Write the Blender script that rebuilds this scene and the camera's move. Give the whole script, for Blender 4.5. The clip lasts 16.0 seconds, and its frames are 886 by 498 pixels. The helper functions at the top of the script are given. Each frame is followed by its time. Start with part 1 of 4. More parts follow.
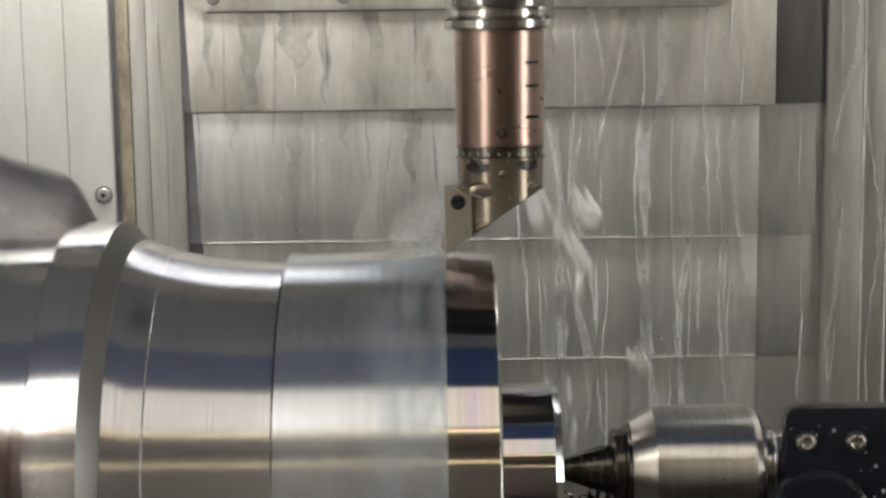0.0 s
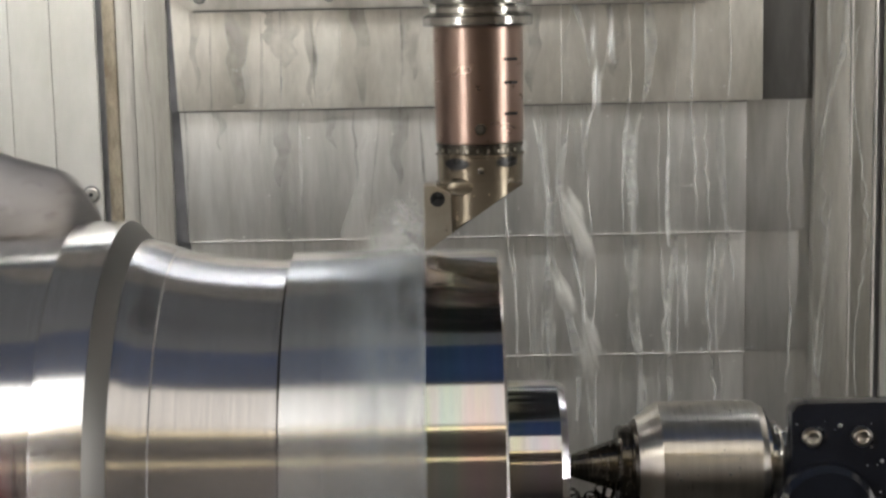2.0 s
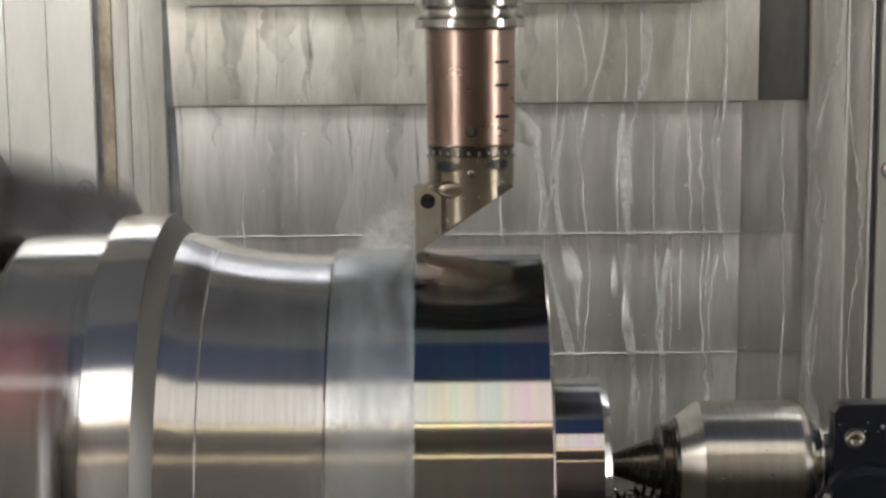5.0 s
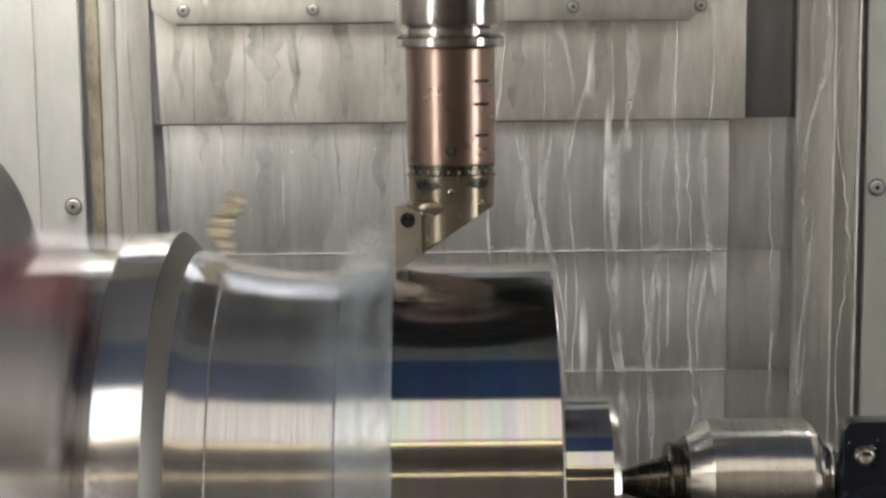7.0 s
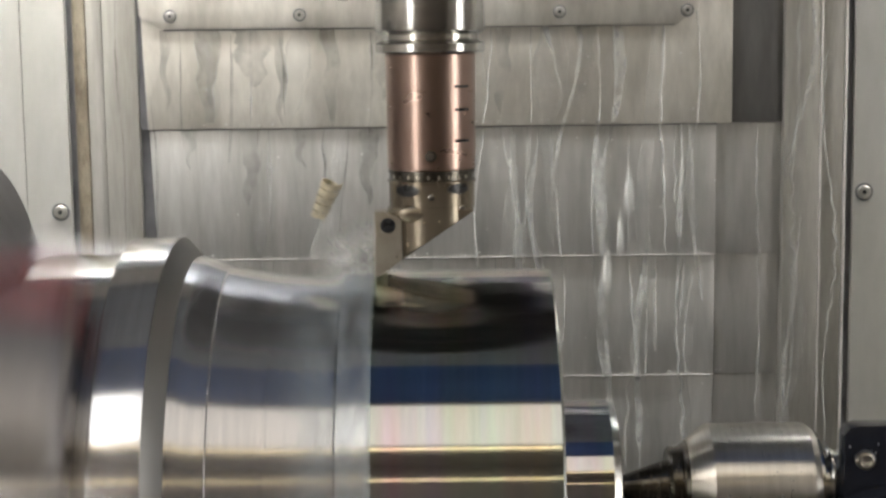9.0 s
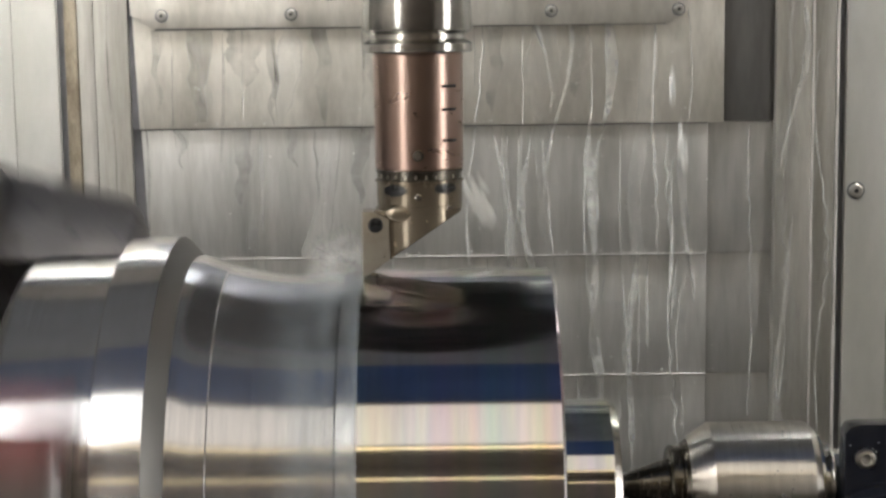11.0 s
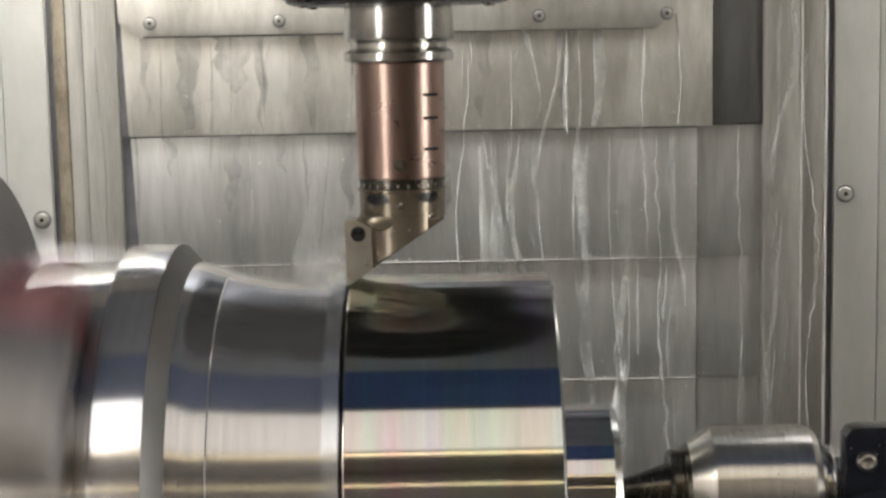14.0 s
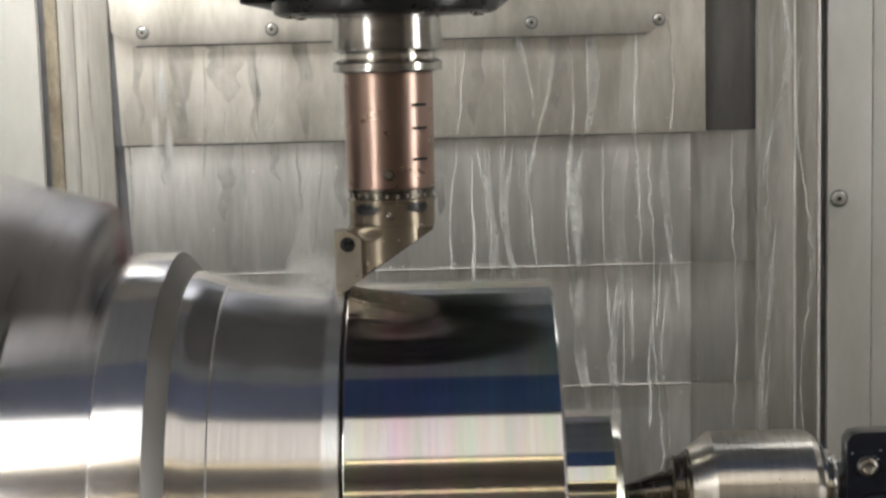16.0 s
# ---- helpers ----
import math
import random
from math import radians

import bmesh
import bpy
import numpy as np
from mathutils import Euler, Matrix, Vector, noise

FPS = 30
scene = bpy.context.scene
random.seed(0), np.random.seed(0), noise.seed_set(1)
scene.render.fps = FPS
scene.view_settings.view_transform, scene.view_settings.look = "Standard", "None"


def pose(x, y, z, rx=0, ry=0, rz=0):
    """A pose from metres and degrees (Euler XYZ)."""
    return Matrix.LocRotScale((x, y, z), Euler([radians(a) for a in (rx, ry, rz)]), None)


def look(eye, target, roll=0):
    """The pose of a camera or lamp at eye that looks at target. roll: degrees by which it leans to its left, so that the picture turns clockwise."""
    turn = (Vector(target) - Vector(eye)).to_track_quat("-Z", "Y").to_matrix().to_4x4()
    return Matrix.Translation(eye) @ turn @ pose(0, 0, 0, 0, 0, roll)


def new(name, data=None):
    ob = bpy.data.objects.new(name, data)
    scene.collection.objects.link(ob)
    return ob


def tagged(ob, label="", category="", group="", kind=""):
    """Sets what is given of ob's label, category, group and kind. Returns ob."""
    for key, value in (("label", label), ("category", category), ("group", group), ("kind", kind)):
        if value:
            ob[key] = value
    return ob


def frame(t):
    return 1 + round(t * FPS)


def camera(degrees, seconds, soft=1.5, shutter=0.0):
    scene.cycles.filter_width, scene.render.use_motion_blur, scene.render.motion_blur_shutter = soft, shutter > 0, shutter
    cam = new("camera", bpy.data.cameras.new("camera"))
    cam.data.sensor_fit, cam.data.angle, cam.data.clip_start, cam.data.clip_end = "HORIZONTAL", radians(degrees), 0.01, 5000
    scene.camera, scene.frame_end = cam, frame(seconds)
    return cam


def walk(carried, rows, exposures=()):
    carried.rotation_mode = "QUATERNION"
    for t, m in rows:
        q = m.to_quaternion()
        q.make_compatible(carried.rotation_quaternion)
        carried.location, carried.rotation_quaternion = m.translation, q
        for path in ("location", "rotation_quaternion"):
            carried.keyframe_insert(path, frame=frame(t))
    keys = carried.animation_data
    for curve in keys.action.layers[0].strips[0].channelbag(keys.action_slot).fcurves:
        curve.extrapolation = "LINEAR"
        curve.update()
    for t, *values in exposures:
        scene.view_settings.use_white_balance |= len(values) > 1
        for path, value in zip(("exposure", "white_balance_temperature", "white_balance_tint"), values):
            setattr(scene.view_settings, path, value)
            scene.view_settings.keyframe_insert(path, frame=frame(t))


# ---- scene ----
LENS = 30.7618
# seconds, eye's x, then turn, tilt and roll in degrees
PATH = [
    (0, 0.0377, -0.061, -8.029, -0.808), (0.5, 0.0356, -0.017, -8.020, -0.977), (1, 0.0364, 0.016, -8.306, -1.022),
    (1.5, 0.0365, 0.041, -8.287, -1.092), (2, 0.0367, 0.071, -8.120, -1.166), (2.5, 0.0364, 0.077, -8.075, -1.153),
    (3, 0.0369, 0.096, -8.317, -1.140), (5.5, -0.0076, 0.143, -8.112, -0.496), (6, -0.0084, 0.165, -7.800, -0.564),
    (6.5, -0.0081, 0.186, -7.618, -0.593), (7, -0.0079, 0.198, -7.587, -0.618), (7.5, -0.0073, 0.212, -7.587, -0.675),
    (8, -0.0067, 0.229, -7.447, -0.715), (8.5, -0.0068, 0.234, -7.412, -0.718), (9, -0.0070, 0.232, -7.413, -0.719),
    (11.5, -0.0065, 0.275, -7.447, -0.822), (12, -0.0057, 0.289, -7.431, -0.918), (12.5, -0.0047, 0.311, -7.433, -0.916),
    (13, -0.0043, 0.333, -7.412, -0.937), (13.5, -0.0038, 0.342, -7.381, -1.052), (14, -0.0029, 0.374, -7.251, -1.152),
    (14.5, -0.0022, 0.400, -7.107, -1.232), (15, -0.0018, 0.423, -6.989, -1.337), (15.5, -0.0004, 0.455, -6.933, -1.471),
    (16, -0.0000, 0.463, -7.000, -1.501),
]
# seconds, travel of the carriage along the axis, lift of the tool
FEED = [
    (0, 0.1496, 0.0099), (0.5, 0.1444, 0.0104), (1, 0.1385, 0.0103), (1.5, 0.1327, 0.0100),
    (2, 0.1274, 0.0105), (2.5, 0.1218, 0.0102), (3, 0.1160, 0.0103), (5.5, 0.0699, 0.0058),
    (6, 0.0636, 0.0057), (6.5, 0.0581, 0.0054), (7, 0.0526, 0.0055), (7.5, 0.0467, 0.0056),
    (8, 0.0414, 0.0055), (8.5, 0.0374, 0.0054), (9, 0.0349, 0.0052), (11.5, 0.0206, 0.0048),
    (12, 0.0180, 0.0053), (12.5, 0.0158, 0.0045), (13, 0.0131, 0.0043), (13.5, 0.0109, 0.0035),
    (14, 0.0088, 0.0024), (14.5, 0.0065, 0.0013), (15, 0.0042, 0.0011), (15.5, 0.0025, 0.0001),
    (16, -0.0000, 0.0000),
]


def heading(eye, turn, tilt):
    a, b = radians(turn), radians(tilt)
    return Vector(eye) + Vector((-math.sin(a) * math.cos(b), math.cos(a) * math.cos(b), math.sin(b)))


cam = camera(LENS, 16.0, 2.7, 0.3)
walk(cam, [(t, look((x, -1.46, 1.52), heading((x, -1.46, 1.52), a, b), r)) for t, x, a, b, r in PATH],
     exposures=[(0, 1.15), (16, 1.15)])

AXIS = 1.105          # height of the turning axis
WALL = 0.70           # depth of the cover wall

# ---- world and light ----
world = bpy.data.worlds.new("world")
scene.world = world
world.use_nodes = True
world.node_tree.nodes["Background"].inputs[0].default_value = (0.8, 0.85, 0.9, 1)
world.node_tree.nodes["Background"].inputs[1].default_value = 0.05


# ---- materials ----
def setin(node, **values):
    for k, v in values.items():
        node.inputs[k.replace("_", " ")].default_value = v


def mat(name, color, rough=0.5, metal=0.0, vary=0.15, scale=6.0, stretch=(1, 1, 1), bump=0.0, bump_scale=120.0,
        rough_vary=0.1, tint=None, fine=60.0, coat=0.0, film=0.0, lathe_marks=0.0):
    """A worn surface: large stains towards tint, fine grain, and relief."""
    m = bpy.data.materials.new(name)
    m.use_nodes = True
    nt = m.node_tree
    N, L = nt.nodes, nt.links
    b = N["Principled BSDF"]
    tc = N.new("ShaderNodeTexCoord")
    mp = N.new("ShaderNodeMapping")
    mp.inputs["Scale"].default_value = stretch
    L.new(tc.outputs["Object"], mp.inputs["Vector"])
    big = N.new("ShaderNodeTexNoise")
    setin(big, Scale=scale, Detail=5.0, Roughness=0.6)
    fin = N.new("ShaderNodeTexNoise")
    setin(fin, Scale=fine, Detail=4.0, Roughness=0.65)
    L.new(mp.outputs[0], big.inputs["Vector"])
    L.new(mp.outputs[0], fin.inputs["Vector"])
    ramp = N.new("ShaderNodeValToRGB")
    c2 = tint if tint else tuple(c * (1 - 2.2 * vary) for c in color)
    ramp.color_ramp.elements[0].position, ramp.color_ramp.elements[1].position = 0.35, 0.65
    ramp.color_ramp.elements[0].color = (*c2, 1)
    ramp.color_ramp.elements[1].color = (*color, 1)
    L.new(big.outputs["Fac"], ramp.inputs["Fac"])
    mix = N.new("ShaderNodeMix")
    mix.data_type, mix.blend_type = "RGBA", "MULTIPLY"
    mix.inputs[0].default_value = min(1.0, vary * 2)
    L.new(ramp.outputs[0], mix.inputs[6])
    L.new(fin.outputs["Fac"], mix.inputs[7])
    L.new(mix.outputs[2], b.inputs["Base Color"])
    mr = N.new("ShaderNodeMapRange")
    setin(mr, From_Min=0.3, From_Max=0.7, To_Min=max(0.02, rough - rough_vary), To_Max=min(1.0, rough + rough_vary))
    L.new(fin.outputs["Fac"], mr.inputs["Value"])
    L.new(mr.outputs[0], b.inputs["Roughness"])
    setin(b, Metallic=metal, Coat_Weight=coat)
    if bump:
        bn = N.new("ShaderNodeTexNoise")
        setin(bn, Scale=bump_scale, Detail=3.0)
        L.new(mp.outputs[0], bn.inputs["Vector"])
        bp = N.new("ShaderNodeBump")
        setin(bp, Strength=bump, Distance=0.002)
        L.new(bn.outputs["Fac"], bp.inputs["Height"])
        L.new(bp.outputs[0], b.inputs["Normal"])
    if lathe_marks:
        tg = N.new("ShaderNodeTangent")
        tg.direction_type, tg.axis = "RADIAL", "X"
        L.new(tg.outputs[0], b.inputs["Tangent"])
        setin(b, Anisotropic=lathe_marks, Anisotropic_Rotation=0.25)
    # rainbow sheen of the turned grooves, painted into the base colour as noise
    if film:
        fm = N.new("ShaderNodeMapping")
        fm.inputs["Scale"].default_value = (0.8, 0.1, 0.1)
        L.new(tc.outputs["Object"], fm.inputs["Vector"])
        hue = N.new("ShaderNodeTexNoise")
        setin(hue, Scale=45.0, Detail=3.0, Roughness=0.55)
        L.new(fm.outputs[0], hue.inputs["Vector"])
        rainbow_mix = N.new("ShaderNodeMix")
        rainbow_mix.data_type, rainbow_mix.blend_type = "RGBA", "OVERLAY"
        rainbow_mix.inputs[0].default_value = film
        L.new(mix.outputs[2], rainbow_mix.inputs[6])
        L.new(hue.outputs["Color"], rainbow_mix.inputs[7])
        L.new(rainbow_mix.outputs[2], b.inputs["Base Color"])
    return m


def glow(name, color, strength):
    m = bpy.data.materials.new(name)
    m.use_nodes = True
    b = m.node_tree.nodes["Principled BSDF"]
    setin(b, Base_Color=(*color, 1), Emission_Color=(*color, 1), Emission_Strength=strength, Roughness=0.6)
    return m


def clear(name, color, rough, alpha, uneven=0.0):
    """Milky liquid: part see-through, part pale and glossy, thicker here and thinner there."""
    m = bpy.data.materials.new(name)
    m.use_nodes = True
    N, L = m.node_tree.nodes, m.node_tree.links
    b = N["Principled BSDF"]
    setin(b, Base_Color=(*color, 1), Roughness=rough, Alpha=alpha, IOR=1.35)
    if uneven:
        tc = N.new("ShaderNodeTexCoord")
        no = N.new("ShaderNodeTexNoise")
        setin(no, Scale=16.0, Detail=4.0, Roughness=0.7)
        mr = N.new("ShaderNodeMapRange")
        setin(mr, From_Min=0.35, From_Max=0.65, To_Min=max(0.0, alpha - uneven), To_Max=alpha + uneven)
        L.new(tc.outputs["Object"], no.inputs["Vector"])
        L.new(no.outputs["Fac"], mr.inputs["Value"])
        L.new(mr.outputs[0], b.inputs["Alpha"])
    return m


def veil_material(name, color):
    """A film of liquid that thins out away from the cut (x = 0), drawn into threads round the shaft."""
    m = bpy.data.materials.new(name)
    m.use_nodes = True
    N, L = m.node_tree.nodes, m.node_tree.links
    b = N["Principled BSDF"]
    setin(b, Base_Color=(*color, 1), Roughness=0.5, IOR=1.2)
    tc = N.new("ShaderNodeTexCoord")
    mp = N.new("ShaderNodeMapping")
    mp.inputs["Scale"].default_value = (3.2, 0.7, 0.7)
    no = N.new("ShaderNodeTexNoise")
    setin(no, Scale=11.0, Detail=4.0, Roughness=0.55, Distortion=0.5)
    mr = N.new("ShaderNodeMapRange")
    setin(mr, From_Min=0.38, From_Max=0.72, To_Min=0.02, To_Max=0.44)
    sx = N.new("ShaderNodeSeparateXYZ")
    fade = N.new("ShaderNodeMapRange")
    setin(fade, From_Min=-0.085, From_Max=-0.008, To_Min=0.0, To_Max=1.0)
    mul = N.new("ShaderNodeMath")
    mul.operation = "MULTIPLY"
    low = N.new("ShaderNodeMapRange")
    setin(low, From_Min=-0.07, From_Max=0.10, To_Min=0.0, To_Max=1.0)
    mul2 = N.new("ShaderNodeMath")
    mul2.operation = "MULTIPLY"
    L.new(tc.outputs["Object"], mp.inputs["Vector"])
    L.new(mp.outputs[0], no.inputs["Vector"])
    L.new(no.outputs["Fac"], mr.inputs["Value"])
    L.new(tc.outputs["Object"], sx.inputs[0])
    L.new(sx.outputs["X"], fade.inputs["Value"])
    L.new(sx.outputs["Z"], low.inputs["Value"])
    L.new(mr.outputs[0], mul.inputs[0])
    L.new(fade.outputs[0], mul.inputs[1])
    L.new(mul.outputs[0], mul2.inputs[0])
    L.new(low.outputs[0], mul2.inputs[1])
    L.new(mul2.outputs[0], b.inputs["Alpha"])
    return m


def mist_material(name, color, reach):
    m = bpy.data.materials.new(name)
    m.use_nodes = True
    N, L = m.node_tree.nodes, m.node_tree.links
    b = N["Principled BSDF"]
    setin(b, Base_Color=(*color, 1), Roughness=0.9, IOR=1.05)
    tc = N.new("ShaderNodeTexCoord")
    mp = N.new("ShaderNodeMapping")
    mp.inputs["Location"].default_value = (0.22, 0.0, -0.2)
    mp.inputs["Scale"].default_value = (1 / reach, 1 / reach, 1 / reach)
    gr = N.new("ShaderNodeTexGradient")
    gr.gradient_type = "SPHERICAL"
    no = N.new("ShaderNodeTexNoise")
    setin(no, Scale=55.0, Detail=5.0, Roughness=0.6, Distortion=0.6)
    mr = N.new("ShaderNodeMapRange")
    setin(mr, From_Min=0.35, From_Max=0.75, To_Min=0.0, To_Max=0.75)
    mul = N.new("ShaderNodeMath")
    mul.operation = "MULTIPLY"
    L.new(tc.outputs["Object"], mp.inputs["Vector"])
    L.new(mp.outputs[0], gr.inputs["Vector"])
    L.new(tc.outputs["Object"], no.inputs["Vector"])
    L.new(no.outputs["Fac"], mr.inputs["Value"])
    L.new(gr.outputs["Fac"], mul.inputs[0])
    L.new(mr.outputs[0], mul.inputs[1])
    L.new(mul.outputs[0], b.inputs["Alpha"])
    return m


M_SHEET = mat("satin_steel_sheet", (0.74, 0.735, 0.705), 0.42, 0.5, 0.22, 7, (2.2, 1, 0.3), 0.1, 90, 0.1,
              (0.50, 0.495, 0.465), 45)
# top sheets: own beige tone, made lighter for the stronger light up there
M_SHEETTOP = mat("beige_lit_steel_sheet", (0.84, 0.81, 0.735), 0.42, 0.45, 0.2, 9, (1.7, 1, 0.5), 0.1, 90, 0.1, (0.55, 0.525, 0.46), 45)
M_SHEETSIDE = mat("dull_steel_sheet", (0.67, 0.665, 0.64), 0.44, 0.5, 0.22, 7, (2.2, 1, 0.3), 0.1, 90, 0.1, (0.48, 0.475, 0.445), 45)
M_SHEETDARK = mat("dark_steel_sheet", (0.25, 0.246, 0.238), 0.45, 0.6, 0.2, 4, (2.2, 1, 0.4), 0.1, 90, 0.1)
M_COLUMN = mat("column_steel", (0.6, 0.585, 0.54), 0.45, 0.5, 0.22, 5, (6, 1, 0.5), 0.12, 90, 0.12, (0.4, 0.385, 0.34))
M_RUST = mat("tarnished_strip", (0.5, 0.44, 0.33), 0.6, 0.35, 0.35, 16, (3, 1, 1), 0.3, 160, 0.1, (0.24, 0.19, 0.13), 150)
M_WHITE = mat("white_enamel", (0.54, 0.535, 0.50), 0.4, 0.0, 0.1, 7, (1.5, 1, 0.5), 0.04, 60, 0.08, (0.47, 0.465, 0.42), 30)
# dark grey of the seals, and of the shadows drawn under panel edges
M_GAP = mat("seal_and_shadow_grey", (0.2, 0.2, 0.21), 0.6, 0.0, 0.15, 20, bump=0.1)
# near-white and hardly metallic: the edges' glint is put into the colour
M_EDGE = mat("pale_edge_glint", (0.9, 0.88, 0.84), 0.3, 0.1, 0.1, 20, (4, 4, 0.4))
M_DARK_FOLD = mat("dark_fold_grey", (0.22, 0.235, 0.26), 0.55, 0.0, 0.15, 12, bump=0.05)
M_BLACK = mat("black_steel", (0.028, 0.029, 0.032), 0.3, 0.3, 0.15, 12, bump=0.05)
M_NAVY = mat("wet_dark_housing", (0.018, 0.022, 0.034), 0.16, 0.1, 0.2, 14, bump=0.12, bump_scale=40, coat=0.5)
M_CHROME = mat("ground_steel", (0.74, 0.73, 0.7), 0.16, 1.0, 0.1, 8, (1, 1, 6), 0.05, 200, 0.06)
M_COPPER = mat("copper_toned_steel", (0.42, 0.31, 0.267), 0.28, 1.0, 0.02, 4, (1, 1, 2.5), 0.0, 150, 0.01, (0.385, 0.272, 0.23), 30)
M_BRASS = mat("bronzed_tool_steel", (0.31, 0.268, 0.205), 0.25, 0.72, 0.06, 22, (1, 1, 1), 0.0, 150, 0.03, (0.235, 0.195, 0.145), 60)
M_PALE = mat("pale_tool_steel", (0.45, 0.42, 0.365), 0.3, 0.5, 0.06, 30, (1, 1, 1), 0.0, 150, 0.03, (0.37, 0.33, 0.265), 60)
M_CARBIDE = mat("carbide_insert", (0.6, 0.55, 0.42), 0.3, 0.8, 0.15, 60)
M_MIRROR = mat("mirror_turned_steel", (0.73, 0.73, 0.72), 0.13, 1.0, 0.05, 20, (12, 0.6, 0.6), 0.0, 60, 0.02, fine=200, film=0.6, lathe_marks=0.95)
M_TURNED = mat("rough_turned_steel", (0.76, 0.755, 0.77), 0.175, 0.91, 0.08, 30, (14, 0.5, 0.5), 0.0, 60, 0.03, (0.62, 0.62, 0.645), 90, lathe_marks=0.7)
# chamfer steel made darker for the dim side that it mirrors
M_CHAMFER = mat("darkened_chamfer_steel", (0.27, 0.266, 0.262), 0.42, 0.75, 0.08, 30, (0.5, 1, 1), 0.0, 60, 0.05)
M_WET = mat("coolant_wet_steel", (0.74, 0.755, 0.78), 0.235, 0.87, 0.08, 22, (3, 0.3, 0.3), 0.0, 60, 0.02, (0.62, 0.645, 0.675), 60, lathe_marks=0.85)
M_CENTRE = mat("live_centre_steel", (0.66, 0.63, 0.58), 0.29, 1.0, 0.06, 20, (8, 0.6, 0.6), 0.0, 80, 0.02, lathe_marks=0.85)
M_CONE = mat("dark_centre_point", (0.17, 0.155, 0.13), 0.22, 0.9, 0.15, 20, (6, 1, 1), 0.05)
M_JAW = mat("jaw_steel", (0.46, 0.445, 0.45), 0.34, 0.85, 0.15, 14, bump=0.1)
M_RED = mat("red_paint", (0.34, 0.075, 0.085), 0.4, 0.0, 0.15, 16, bump=0.05)
M_COOLANT = clear("milky_coolant", (0.90, 0.91, 0.88), 0.06, 0.25, 0.20)
M_TRICKLE = clear("clear_trickle", (0.33, 0.32, 0.29), 0.08, 0.2, 0.18)
M_THREAD = clear("bright_coolant_thread", (0.92, 0.93, 0.90), 0.05, 0.42, 0.30)
M_CURTAIN = clear("faint_coolant_film", (0.85, 0.86, 0.83), 0.25, 0.07, 0.07)
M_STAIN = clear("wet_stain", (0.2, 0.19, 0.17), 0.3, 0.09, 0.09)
M_DROP = clear("coolant_spray", (0.92, 0.93, 0.9), 0.1, 0.9)
M_MIST = clear("coolant_mist", (0.93, 0.95, 0.96), 0.3, 0.16)
M_PUFF = mist_material("coolant_mist_layer", (0.88, 0.90, 0.90), 0.046)
M_VEIL = veil_material("milky_coolant_veil", (0.60, 0.70, 0.77))
M_BEAD = clear("water_bead", (0.7, 0.72, 0.72), 0.05, 0.4)
M_CHIP = mat("straw_coloured_chip", (0.88, 0.80, 0.60), 0.35, 0.15, 0.12, 60)
M_HOT = glow("glowing_chip", (1.0, 0.27, 0.05), 4.0)
M_SHELL = mat("grey_enclosure", (0.55, 0.51, 0.46), 0.5, 0.1, 0.15, 3, bump=0.05)
M_FRONT = mat("brown_front_paint", (0.155, 0.13, 0.11), 0.55, 0.0, 0.15, 3)
M_ROOF = mat("grey_roof", (0.36, 0.40, 0.47), 0.6, 0.0, 0.15, 3)
M_BLUE = mat("blue_roof_paint", (0.09, 0.17, 0.42), 0.45, 0.0, 0.15, 3)
M_TRAY = mat("chip_tray", (0.07, 0.07, 0.068), 0.5, 0.5, 0.3, 6, bump=0.3)
M_LAMP = glow("lamp_diffuser", (1.0, 0.985, 0.955), 1.1)
M_LAMP_SOFT = glow("frosted_roof_window", (1.0, 0.93, 0.83), 0.29)
M_FILL_BACK = glow("rear_fill_diffuser", (1.0, 0.99, 0.98), 30.0)
M_FILL_WEST = glow("west_fill_diffuser", (1.0, 0.98, 0.94), 7.0)
M_FILL_EAST = glow("east_fill_diffuser", (1.0, 0.99, 0.98), 20.0)
M_SIDE_GLOW = glow("side_glow_glass", (1.0, 0.97, 0.92), 3.4)
M_GLOW_STRIP = glow("warm_glow_strip", (1.0, 0.80, 0.48), 0.9)


# ---- mesh helpers ----
def bm_box(bm, x0, x1, y0, y1, z0, z1, bevel=0.0):
    g = bmesh.ops.create_cube(bm, size=1)
    vs = g["verts"]
    for v in vs:
        v.co = Vector(((x0 + x1) / 2 + v.co.x * (x1 - x0), (y0 + y1) / 2 + v.co.y * (y1 - y0), (z0 + z1) / 2 + v.co.z * (z1 - z0)))
    if bevel:
        es = list({e for v in vs for e in v.link_edges})
        bmesh.ops.bevel(bm, geom=es, offset=bevel, segments=2, affect="EDGES", profile=0.6)
    return bm


def box(x0, x1, y0, y1, z0, z1, bevel=0.0):
    return bm_box(bmesh.new(), x0, x1, y0, y1, z0, z1, bevel)


def lathe(profile, seg=96, axis="X", closed=False):
    """A body of revolution from (along, radius) pairs; closed: the profile is a ring's section."""
    bm = bmesh.new()
    rings = []
    for a, r in profile:
        ring = []
        for i in range(seg):
            w = 2 * math.pi * i / seg
            p = (a, -r * math.cos(w), r * math.sin(w)) if axis == "X" else (r * math.cos(w), r * math.sin(w), a)
            ring.append(bm.verts.new(p))
        rings.append(ring)
    pairs = list(zip(rings, rings[1:])) + ([(rings[-1], rings[0])] if closed else [])
    for p, q in pairs:
        for i in range(seg):
            bm.faces.new((p[i], p[(i + 1) % seg], q[(i + 1) % seg], q[i]))
    if not closed:
        bm.faces.new(rings[0])
        bm.faces.new(rings[-1])
    bmesh.ops.recalc_face_normals(bm, faces=bm.faces)
    return bm


